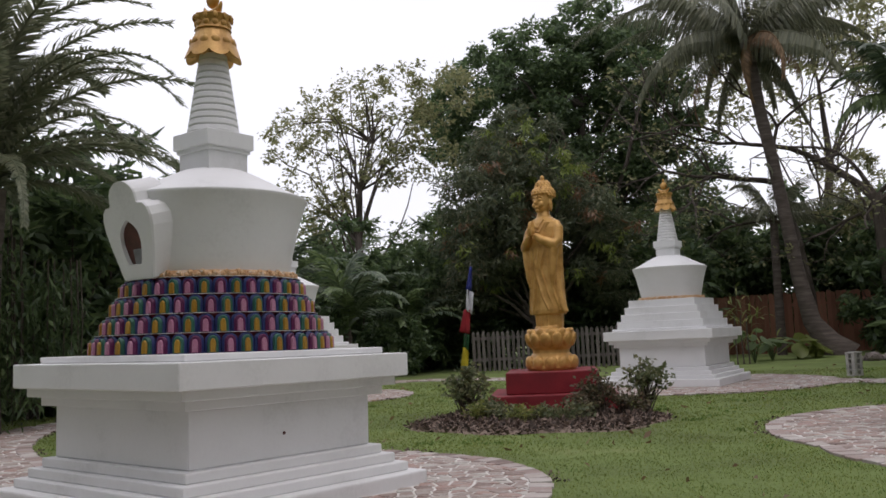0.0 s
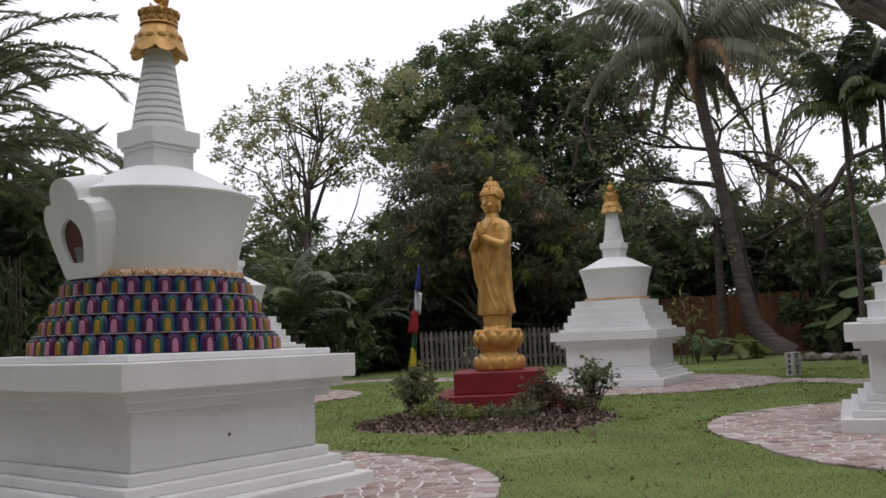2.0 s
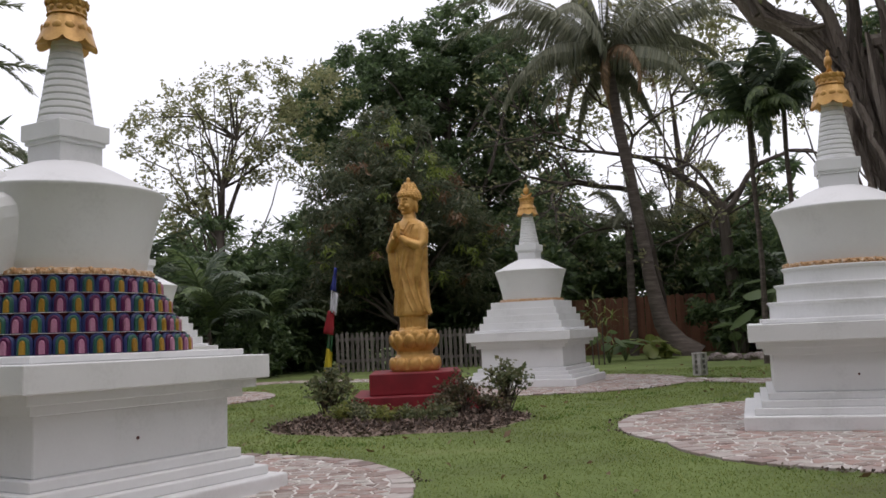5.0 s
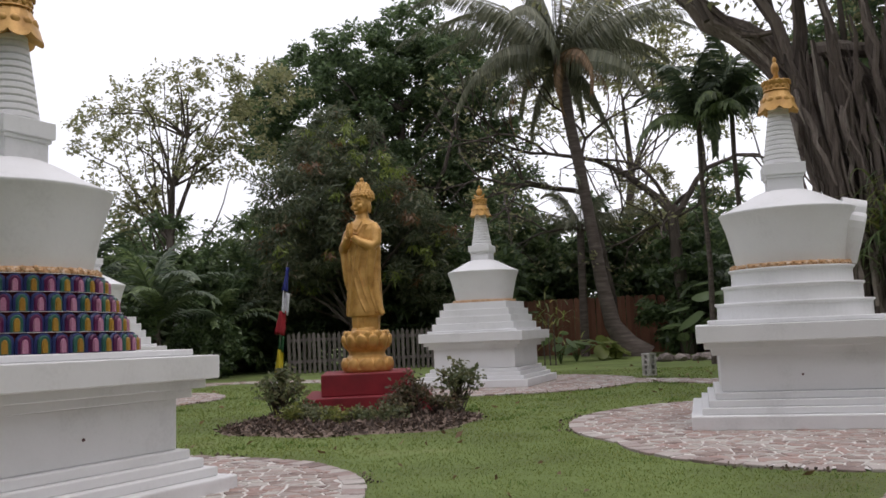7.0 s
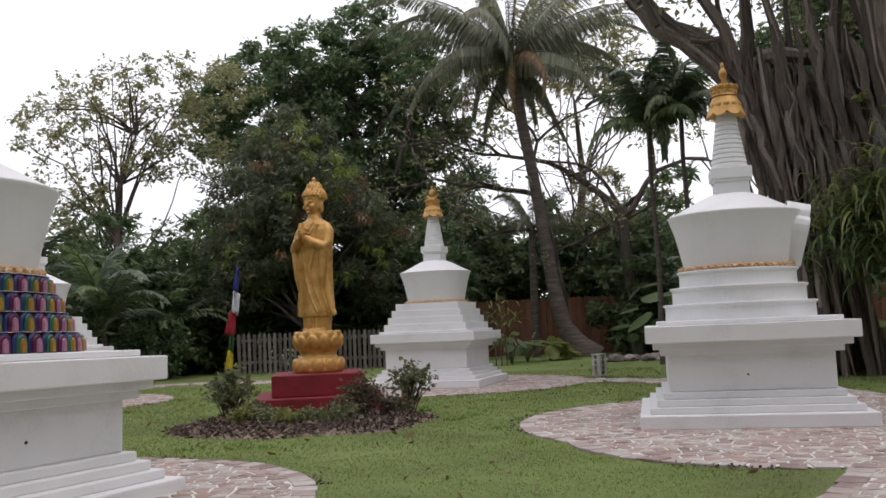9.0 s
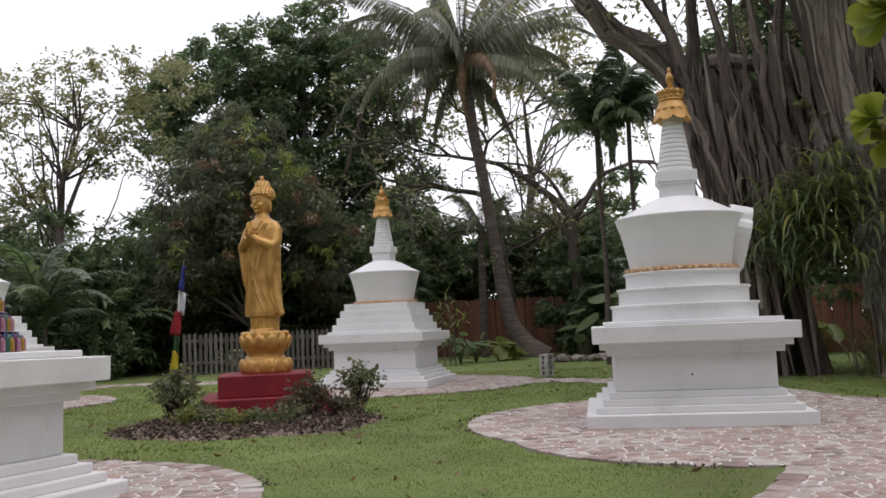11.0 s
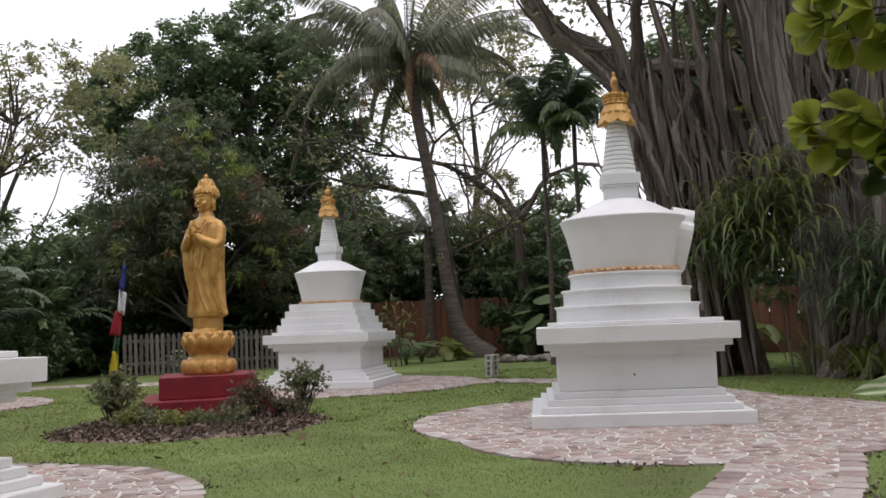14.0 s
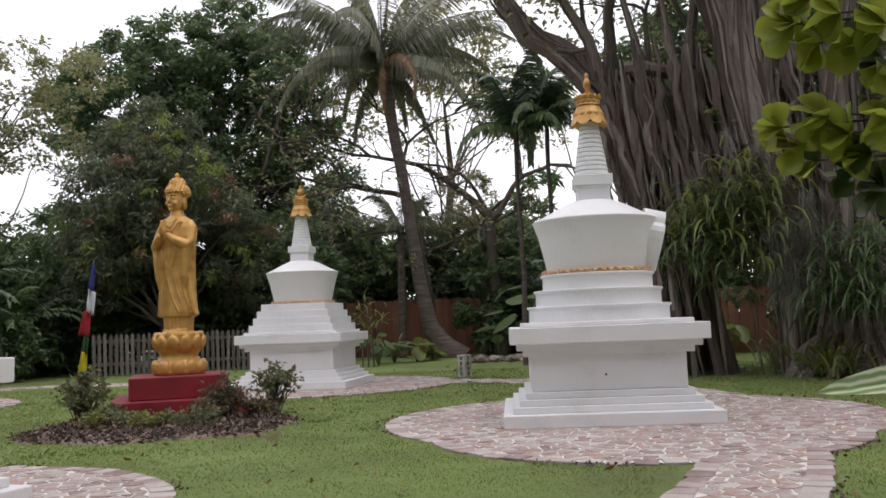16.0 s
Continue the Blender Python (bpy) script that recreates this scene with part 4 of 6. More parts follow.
prng = np.random.default_rng(5)
COCO = [frond_mesh("coconut_frond", prng, 4.9, 0.25, 1.3, 96, 1.0, 0.042, 2.2, L_PALM), frond_mesh("coconut_frond_long", prng, 5.3, 0.35, 1.45, 100, 1.05, 0.042, 2.4, L_PALM),
        frond_mesh("coconut_frond_old", prng, 4.6, 0.1, 1.05, 90, 1.05, 0.05, 2.0, L_PALM), frond_mesh("coconut_frond_dry", prng, 3.7, 0.1, 1.9, 52, 0.75, 0.04, 1.5, L_PALM_DRY)]
palm("coconut_palm", "tall coconut palm with curved grey trunk and drooping fronds", (11.4, 26.35, 0), [(0.08, -0.05, -0.10), (-0.36, 0.14, 0.36), (-0.73, 0.29, 0.99), (-0.98, 0.39, 2.32), (-1.19, 0.47, 4.11), (-1.39, 0.55, 5.75), (-1.64, 0.64, 7.40), (-1.80, 0.70, 8.70), (-1.84, 0.71, 9.63)],
     [0.50, 0.36, 0.26, 0.205, 0.185, 0.175, 0.18, 0.21, 0.18], COCO, [(6, 58, 8, (0, 1), 0.95), (9, 34, 10, (1, 0), 1.02), (12, 14, 10, (0, 1, 2), 1.05), (10, -4, 10, (2, 0, 1, 3), 1.0), (5, -24, 8, (2, 3), 0.75)], 31)
DATE = [frond_mesh("date_frond", prng, 3.5, 0.32, 1.55, 120, 0.42, 0.030, 0.18, L_DATE, 0.75, 0.8), frond_mesh("date_frond_arched", prng, 3.8, 0.5, 2.1, 126, 0.42, 0.030, 0.25, L_DATE, 0.7, 0.6),
        frond_mesh("date_frond_dry", prng, 3.0, 0.0, 1.3, 70, 0.48, 0.034, 0.5, L_PALM_DRY, 0.7, 0.6)]
palm("date_palm", "large date palm with arching feathery grey-green fronds", (-6.35, 12.2, 0), [(0, 0, -0.1), (0, 0, 1.0), (0.02, 0, 2.2), (0, 0, 3.3)], [0.36, 0.33, 0.34, 0.42], DATE,
     [(14, 76, 8, (0, 1), 1.12), (20, 58, 10, (0, 1), 1.1), (20, 36, 10, (0, 1), 1.05), (14, 14, 9, (1, 0), 0.95), (8, -6, 8, (1, 0), 0.8)], 32)
DARKP = [frond_mesh("dark_palm_frond", prng, 1.9, 0.5, 1.9, 36, 0.6, 0.06, 0.9, L_MID, 0.5), frond_mesh("dark_palm_frond_long", prng, 2.2, 0.6, 1.9, 40, 0.62, 0.06, 0.85, L_PALM_DARK, 0.5)]
for x, y, h, s in ((10.25, 19.5, 5.7, 41), (10.9, 19.1, 6.0, 42)):
    palm("feather_palm", "slim dark-crowned palm on a thin ringed stem", (x, y, 0), [(0, 0, -0.1), (0.05, 0, h * 0.4), (-0.02, 0, h * 0.8), (0, 0, h)], [0.085, 0.06, 0.055, 0.06], DARKP, [(4, 60, 8, (0, 1), 1.0), (5, 30, 10, (1, 0), 1.0), (4, 0, 10, (0, 1), 1.0)], s, sides=8)
palm("feather_palm", "slim grey palm stem with a hidden crown", (10.3, 28.2, 0), [(0, 0, -0.1), (0.02, 0, 2.0), (0.06, 0, 4.3)], [0.15, 0.13, 0.12], COCO, [(4, 50, 8, (0,), 0.55), (6, 15, 8, (0, 2), 0.55)], 44)
FAN = [frond_mesh("arching_frond", prng, 2.5, 0.9, 1.8, 44, 0.62, 0.05, 0.35, L_PALM_DARK, 0.8), frond_mesh("arching_frond_mid", prng, 2.3, 0.75, 1.7, 40, 0.6, 0.05, 0.35, L_MID, 0.8)]
for x, y, h, s, k in ((-2.62, 24.07, 1.4, 51, 1.15), (-4.64, 25.49, 2.0, 52, 1.2), (-1.20, 26.97, 1.0, 53, 1.0), (-6.97, 23.47, 1.8, 54, 1.2), (6.39, 28.06, 1.5, 55, 1.0), (6.93, 32.69, 2.6, 56, 1.1), (9.64, 33.61, 2.8, 57, 1.1),
                      (14.10, 25.04, 1.6, 58, 0.9), (14.80, 23.60, 2.2, 59, 1.0), (10.27, 32.89, 3.0, 60, 1.2), (13.97, 21.20, 2.2, 61, 1.0)):
    palm("understory_palm", "low dark arching palm among the garden shrubs", (x, y, 0), [(0, 0, -0.1), (0.03, 0, h * 0.5), (0, 0, h)], [0.14, 0.11, 0.1], FAN, [(4, 45, 10, (0, 1), k), (6, 18, 12, (0, 0, 1), k), (5, -8, 12, (0, 1), k)], s, sides=8)


# ---- shrubs that close the garden ----
def shrub_meshes(seed, mat, leaf, h, w, clumps, per):
    rng = np.random.default_rng(seed)
    c = clump_centres(rng, [(0, 0, h * 0.55, w, w, h * 0.48), (w * 0.45, 0.1, h * 0.35, w * 0.7, w * 0.7, h * 0.35), (-w * 0.5, 0, h * 0.3, w * 0.7, w * 0.7, h * 0.32)], clumps, 0.4)
    crown = quads("foliage", leaf_faces(rng, cluster(rng, c, per, 0.38), leaf[0], leaf[1], 0.35), [mat])
    b = Build()
    for q in c[:14]:
        limb(b, rng, (rng.uniform(-0.2, 0.2), rng.uniform(-0.2, 0.2), -0.05), q, 0.035, 0.008, 5, 0, 5)
    return b.mesh("branchwork", [BARK], True), crown


SHRUBS = [shrub_meshes(71, L_DARK, (0.26, 0.10), 4.2, 1.6, 105, 64), shrub_meshes(72, L_MID, (0.24, 0.11), 3.4, 1.5, 90, 60), shrub_meshes(73, L_DARK, (0.34, 0.09), 4.8, 1.7, 110, 60), shrub_meshes(74, L_DARK, (0.2, 0.09), 2.2, 1.1, 80, 60)]
srng = random.Random(8)


def shrub(x, y, k, kind):
    label = ("dark tall shrub massed along the garden's edge", "mid-green rounded shrub at the garden's edge", "dark long-leaved shrub crowding the boundary", "low dark shrub under the trees")[kind]
    root = thing("shrub", label, "shrub", pose(x, y, 0, 0, 0, srng.uniform(0, 360)) @ Matrix.Scale(k, 4), group="shrubs along the boundary")
    part("branchwork", SHRUBS[kind][0], root)
    part("foliage", SHRUBS[kind][1], root)


for az in range(-62, 84, 5):
    d = 30.5 + srng.uniform(-1.2, 1.2) - (max(0, az - 26) * 0.2)
    d += 4.5 if 5 < az < 27 else 0.0
    a = radians(az + srng.uniform(-1.5, 1.5))
    shrub(d * math.sin(a), d * math.cos(a), srng.uniform(0.85, 1.1), (0, 2, 1, 0, 2)[(az // 5) % 5])
for x, y, k, kind in ((4.0, 29.2, 1.25, 0), (-6.4, 16.2, 1.1, 0), (-5.9, 17.8, 1.15, 2), (-7.0, 15.0, 1.0, 2), (-8.2, 17.0, 1.1, 0), (-9.6, 15.4, 1.2, 2), (-7.4, 19.6, 1.0, 0), (-8.0, 14.2, 0.8, 3), (-1.50, 25.80, 0.8, 3), (-3.64, 23.54, 1.0, 3), (-5.72, 22.88, 1.1, 0), (-8.58, 20.61, 1.0, 2), (-10.79, 17.80, 1.1, 0), (0.00, 30.10, 0.9, 0), (-9.25, 16.43, 0.9, 3), (-11.80, 13.56, 1.1, 2), (-2.20, 27.58, 1.0, 2),
                      (6.30, 26.89, 0.9, 3), (7.10, 28.12, 1.0, 0), (15.26, 21.46, 0.9, 3), (14.29, 23.28, 0.8, 0), (-12.81, 21.69, 1.3, 0), (-15.73, 16.60, 1.3, 2), (4.25, 28.83, 1.0, 2), (1.82, 29.19, 1.0, 0), (12.11, 32.55, 1.25, 2), (14.17, 31.73, 1.2, 0), (16.08, 29.84, 1.2, 2), (10.24, 33.90, 1.3, 0), (16.86, 26.89, 1.1, 1)):
    shrub(x, y, k, kind)
for az in range(-70, 96, 9):
    d = 43 + srng.uniform(-2, 2)
    a = radians(az)
    shrub(d * math.sin(a), d * math.cos(a), srng.uniform(1.3, 1.8), (2, 0, 1)[(az // 9) % 3])
# copies behind the camera stay out of view, added to block sky light
for az, d, h in ((112, 15, 1.0), (140, 16, 1.0), (172, 16, 1.1), (204, 17, 1.05), (236, 11, 1.0), (216, 7.5, 0.9), (258, 9, 0.8), (-104, 9, 0.9), (-62, 22, 1.0), (-47, 29, 0.9), (76, 23, 1.0), (56, 26.5, 0.95), (43, 31, 0.92)):
    a = radians(az)
    first = bpy.data.objects["broadleaf_tree"]
    copy_thing(first, pose(d * math.sin(a), d * math.cos(a), 0, 0, 0, az * 7) @ Matrix.Scale(h, 4))
for az in range(100, 290, 14):
    a = radians(az)
    shrub(14 * math.sin(a), 14 * math.cos(a), srng.uniform(1.2, 1.7), (2, 0, 1)[(az // 14) % 3])

# ---- banyan with leaning trunks, aerial roots, moss and ferns ----
def bundle(name, root, path, radius, strands, thick, seed, label=""):
    """A fluted trunk: a core wrapped in fused root strands."""
    rng = np.random.default_rng(seed)
    p = np.array(path, float)
    n = len(p)
    b = Build()
    tube(b, p, [radius * (1.15 - 0.85 * i / (n - 1)) for i in range(n)], 12)
    for k in range(strands):
        a = 2 * math.pi * k / strands + rng.uniform(-0.3, 0.3)
        twist = rng.uniform(-1.6, 1.6)
        pts, rr, stout = [], [], rng.uniform(0.35, 1.7)
        t0, t1 = (0.0, 1.0) if rng.uniform() < 0.7 else (0.0, rng.uniform(0.5, 0.9))
        for i in range(9):
            t = t0 + (t1 - t0) * i / 8
            f = t * (n - 1)
            j = min(int(f), n - 2)
            c = p[j] + (p[j + 1] - p[j]) * (f - j)
            flare = 1.0 + 1.1 * max(0, 0.16 - t) / 0.16
            w = radius * (1.12 - 0.85 * t) * flare
            ang = a + twist * t
            pts.append(c + np.array([math.cos(ang) * w, math.sin(ang) * w, 0]) + rng.normal(size=3) * 0.05)
            rr.append(thick * stout * rng.uniform(0.75, 1.25) * (1.2 - 0.75 * t))
        tube(b, pts, rr, 6)
    return part(name, b.mesh(name, [ROOT], True), root, label)


BX, BY = 11.8, 11.0
banyan = thing("banyan_tree", "huge banyan with leaning fluted trunks and aerial roots", "tree", pose(BX, BY, 0))


def rel(*pts):
    return [(x - BX, y - BY, z) for x, y, z in pts]


bundle("trunk", banyan, rel((10.21, 13.59, -0.10), (10.21, 13.59, 1.85), (10.03, 13.73, 2.93), (9.73, 13.94, 3.74), (9.49, 14.10, 4.83), (9.23, 14.28, 5.58), (8.65, 14.63, 6.15), (8.15, 14.92, 6.48), (7.88, 15.06, 6.97), (7.43, 15.29, 7.89)), 0.42, 44, 0.055, 92)
bundle("trunk", banyan, rel((10.57, 12.01, 7.60), (10.63, 11.96, 6.58), (10.68, 11.91, 5.58), (10.76, 11.84, 4.40), (10.88, 11.73, 3.13), (11.01, 11.61, 2.17), (11.05, 11.57, 0.96), (11.05, 11.57, -0.10)), 0.46, 52, 0.06, 91)
bundle("trunk", banyan, rel((11.80, 10.95, -0.10), (11.80, 10.95, 0.92), (11.74, 11.02, 1.93), (11.75, 11.01, 3.32), (11.75, 11.00, 4.73), (11.96, 10.78, 6.59)), 0.52, 56, 0.07, 97)
bundle("trunk", banyan, rel((13.00, 10.60, -0.10), (12.74, 10.95, 1.45), (12.77, 10.91, 3.33), (12.75, 10.94, 5.27), (12.89, 10.78, 6.99)), 0.5, 50, 0.07, 98)
bundle("trunk", banyan, rel((10.33, 12.61, 1.88), (10.30, 12.64, 2.27), (10.22, 12.70, 3.27), (10.09, 12.80, 4.28), (10.05, 12.83, 5.30)), 0.2, 30, 0.04, 94)
bundle("trunk", banyan, rel((10.13, 13.40, 2.66), (10.03, 13.47, 3.70), (9.94, 13.54, 4.75), (9.86, 13.60, 5.55)), 0.15, 22, 0.035, 93)
bundle("limb", banyan, rel((10.36, 12.97, 4.33), (10.15, 13.14, 4.80), (9.87, 13.35, 5.26), (9.49, 13.62, 5.49), (9.19, 13.82, 5.30)), 0.15, 16, 0.04, 96)
for pth, r in ((rel((10.32, 12.87, 5.43), (10.35, 12.85, 6.05), (10.50, 12.73, 7.06)), 0.12),
               (rel((10.09, 13.05, 5.47), (10.05, 13.09, 5.99), (9.95, 13.16, 6.95)), 0.09),
               (rel((9.03, 13.81, 5.39), (8.88, 13.91, 6.14), (8.56, 14.11, 6.82), (8.41, 14.20, 7.58)), 0.11),
               (rel((9.13, 13.75, 5.06), (9.21, 13.69, 5.89), (9.20, 13.70, 6.63), (9.44, 13.53, 7.45)), 0.12),
               (rel((9.68, 13.36, 5.42), (9.55, 13.46, 6.17), (9.35, 13.60, 7.25)), 0.08),
               (rel((8.40, 14.20, 6.00), (8.61, 14.08, 5.94), (9.00, 13.83, 5.97)), 0.06),
               (rel((11.07, 12.23, 4.71), (11.53, 11.80, 5.82), (11.84, 11.49, 6.95)), 0.16),
               (rel((9.36, 13.59, 5.48), (9.68, 13.36, 5.50), (10.15, 13.01, 5.35), (10.81, 12.47, 5.05)), 0.15),
               (rel((11.55, 11.78, 4.92), (12.00, 11.32, 5.22), (12.54, 10.72, 5.57)), 0.15)):
    b = Build()
    tube(b, pth, [r * (1.2 - 0.6 * i / (len(pth) - 1)) for i in range(len(pth))], 9)
    part("limb", b.mesh("limb", [ROOT], True), banyan)
rng = np.random.default_rng(95)
# the curtain of roots hangs in clusters from the limbs, leaning the same way
for k in range(285):
    t = (0.0, 0.10, 0.17, 0.27, 0.36, 0.44, 0.55, 0.66, 0.76, 0.86, 0.97)[k % 11] + rng.normal() * 0.028
    top = np.array([9.15, 13.5, 5.15]) * (1 - t) + np.array([11.75, 11.1, 5.2]) * t + rng.normal(size=3) * np.array([0.22, 0.22, 0.0]) + np.array([0, 0, rng.uniform(-1.9, 0.45) if k % 3 else rng.uniform(-0.2, 0.9)])
    ln = min(rng.uniform(1.2, 3.6), top[2] - rng.uniform(1.5, 2.6)) if k % 24 else top[2] + 0.1
    lean = np.array([0.10, -0.09, 0]) * ln + rng.normal(size=3) * (0.13 if k % 4 else 0.3)
    pts = []
    for i in range(7):
        s = i / 6
        pts.append(top - np.array([BX, BY, 0]) + lean * s + np.array([0, 0, -ln * s]) + rng.normal(size=3) * 0.04 * (0 < i < 6))
    b = Build()
    r = 0.014 + 0.062 * rng.uniform() ** 2.2
    tube(b, pts, [r * (0.45, 1.2, 1.15, 1.0, 0.9, 0.75, 0.4)[i] * rng.uniform(0.85, 1.15) for i in range(7)], 6)
    part("aerial_root", b.mesh("aerial_root", [ROOT], True), banyan)
c = clump_centres(rng, [(-0.9, 1.1, 3.4, 0.9, 0.9, 1.0), (-1.9, 1.9, 3.3, 0.7, 0.7, 0.8), (-1.4, 1.2, 4.6, 0.9, 0.8, 0.6), (0.1, -0.1, 3.6, 0.7, 0.7, 1.2)], 34, 0.5)
part("epiphyte", quads("epiphyte", leaf_faces(rng, cluster(rng, c, 16, 0.16), 0.13, 0.05, 0.3), [L_FERN]), banyan, "small green epiphyte leaves among the roots")
tagged(bpy.data.objects["epiphyte"], "small green epiphyte leaves among the roots", "", "", "stuff")
# thin twigs and leaves high up, open to the sky
b, tips = Build(), []
for p, d, ln, r, depth in ((rel((7.65, 14.62, 6.79))[0], (-0.6, 0.4, 0.8), 1.6, 0.06, 4),
                           (rel((7.91, 14.48, 6.32))[0], (-0.2, 0.3, 1), 1.5, 0.06, 4),
                           (rel((8.45, 14.17, 7.36))[0], (-0.3, 0.3, 1), 1.5, 0.06, 4),
                           (rel((8.56, 14.11, 6.82))[0], (-0.6, 0.5, 0.7), 1.6, 0.05, 4),
                           (rel((8.88, 13.91, 6.14))[0], (-0.4, 0.3, 1), 1.5, 0.05, 4),
                           (rel((9.23, 13.67, 6.52))[0], (0.1, 0, 1), 1.5, 0.06, 4),
                           (rel((9.43, 13.54, 7.24))[0], (0.3, -0.2, 1), 1.6, 0.06, 4),
                           (rel((9.34, 13.60, 7.04))[0], (-0.2, 0.1, 1), 1.4, 0.05, 4),
                           (rel((9.94, 13.17, 6.74))[0], (0, 0.1, 1), 1.5, 0.07, 5),
                           (rel((9.93, 13.18, 6.43))[0], (0.3, -0.2, 1), 1.3, 0.05, 4),
                           (rel((10.49, 12.74, 6.85))[0], (0.2, -0.1, 1), 1.5, 0.07, 5),
                           (rel((10.35, 12.85, 6.05))[0], (-0.3, 0.2, 1), 1.3, 0.05, 4),
                           (rel((11.83, 11.50, 6.75))[0], (0.3, -0.3, 1), 1.5, 0.07, 4),
                           (rel((9.76, 13.30, 5.46))[0], (-0.2, 0.1, 1), 1.2, 0.06, 5),
                           (rel((10.54, 12.69, 5.60))[0], (0.2, -0.2, 1), 1.2, 0.05, 4)):
    bare_branches(b, rng, p, d, ln, r, depth, tips)
tagged(part("twig_work", b.mesh("twig_work", [BARK], True), banyan), "", "", "", "stuff")
part("crown", quads("crown", leaf_faces(rng, cluster(rng, np.array(tips), 18, 0.5), 0.15, 0.065, 0.2), [L_LIGHT]), banyan, "thin high crown of small leaves")
c = clump_centres(rng, [(0.2, 1.9, 5.0, 1.6, 1.2, 1.2), (1.6, 0.6, 5.6, 1.8, 1.4, 1.6), (-1.0, 3.2, 5.2, 1.4, 1.2, 1.0), (1.8, 1.8, 3.2, 2.2, 1.6, 2.2), (0.4, 3.2, 3.2, 1.6, 1.4, 1.8), (3.0, -0.6, 4.0, 1.8, 1.8, 2.6)], 230, 0.5)
part("crown", quads("crown", leaf_faces(rng, cluster(rng, c, 52, 0.5), 0.18, 0.08, 0.3), [L_MID]), banyan, "green leaf masses behind the trunks")
c = clump_centres(rng, [(0.8, 1.0, 9.2, 2.6, 2.2, 1.2), (-2.4, 3.6, 9.4, 2.0, 1.8, 1.0), (2.4, -1.0, 8.0, 1.8, 1.8, 1.6)], 80, 0.5)
part("crown", quads("crown", leaf_faces(rng, cluster(rng, c, 40, 0.5), 0.16, 0.07, 0.3), [L_LIGHT]), banyan, "pale leaf masses above the trunks")
# leaf layer too high to be seen, added to darken the lawn below
c = clump_centres(rng, [(0.5, -1.5, 10.4, 5.5, 5.0, 1.3), (-2.0, 2.0, 11.2, 4.0, 4.0, 1.2), (3.0, -4.0, 9.6, 4.0, 4.0, 1.4)], 420, 0.6)
part("crown", quads("crown", leaf_faces(rng, cluster(rng, c, 44, 0.6), 0.2, 0.09, 0.3), [L_MID]), banyan, "broad high canopy above the view, added to shade the lawn")


def strap_plant(name, label, category, at, count, ln, width, mat, seed, box=(0.4, 0.4, 0.5), fall=1.9, up=0.5, m=None):
    """Arching strap leaves from a ragged core."""
    rng = np.random.default_rng(seed)
    b = Build()
    for k in range(count):
        p = rng.normal(size=3) * np.array(box) * 0.5
        a = rng.uniform(0, 2 * math.pi)
        out = np.array([math.cos(a), math.sin(a), 0])
        size = ln * rng.uniform(0.6, 1.2)
        ang = up + rng.uniform(-0.35, 0.5)
        side = np.array([-math.sin(a), math.cos(a), 0])
        prev = None
        w0 = width * rng.uniform(0.7, 1.2)
        o = len(b.v)
        vs, fs = [], []
        for i in range(6):
            t = i / 5
            w = w0 * (0.55 + 0.9 * t if t < 0.5 else 2.0 * (1 - t) + 0.06) * 0.5
            vs += [p + side * w, p - side * w]
            if i:
                fs.append((2 * i - 2, 2 * i - 1, 2 * i + 1, 2 * i))
            p = p + (out * math.cos(ang) + np.array([0, 0, math.sin(ang)])) * size / 5
            ang = max(-1.45, ang - fall / 5 * (0.6 + 0.9 * t))
        b.add(vs, fs)
    ob = thing(name, label, category, m or pose(*at))
    part("foliage", b.mesh("foliage", [mat], True), ob)
    return ob


for i, (x, y, z, n, k) in enumerate(((9.54, 11.96, 2.49, 120, 0.95), (9.89, 11.67, 2.73, 140, 1.00), (10.23, 11.38, 2.88, 130, 1.00), (9.72, 11.81, 2.01, 100, 0.90), (10.25, 11.35, 2.15, 90, 0.90), (9.38, 12.09, 2.04, 70, 0.80), (10.15, 11.45, 3.35, 60, 0.70))):
    strap_plant("hanging_fern", "yellow-green strap-leaved fern hanging on the banyan", "fern", (x, y, z), n, 0.95 * k, 0.055, L_FERN if i % 2 == 0 else L_MID, 100 + i, (0.55, 0.55, 0.5), 2.6, 0.4)
for i, (x, y, z) in enumerate(((10.79, 10.13, 1.86), (11.03, 9.87, 2.00), (10.61, 10.32, 1.37), (11.23, 9.64, 1.57), (10.94, 9.96, 1.26))):
    strap_plant("hanging_fern", "dark grey-green fern hanging from the banyan trunk", "fern", (x, y, z), 110, 0.75, 0.045, L_MID if i % 2 else L_DARK, 110 + i, (0.5, 0.5, 0.45), 2.5, 0.3)
mrng = np.random.default_rng(120)
for x, y, z, ln, w in ((9.91, 11.53, 4.05, 2.0, 0.14), (10.19, 11.01, 2.43, 1.2, 0.22), (10.57, 10.64, 2.96, 1.6, 0.14), (10.43, 11.05, 3.29, 1.5, 0.12), (10.38, 10.83, 2.54, 1.3, 0.16), (10.30, 11.31, 3.79, 1.2, 0.12)):
    n = 420
    p = np.stack([mrng.normal(size=n) * w * 0.5, mrng.normal(size=n) * w * 0.5, -mrng.uniform(0, 1, n) ** 1.2 * ln], 1)
    p[:, :2] *= (1 - 0.6 * (-p[:, 2:3] / ln))
    ob = thing("hanging_moss", "grey beard of moss hanging from the banyan", "moss", pose(x, y, z))
    part("strand_mass", quads("strand_mass", leaf_faces(mrng, p, 0.26, 0.012, 2.6, 0.03), [MOSS]), ob)
vrng = np.random.default_rng(121)
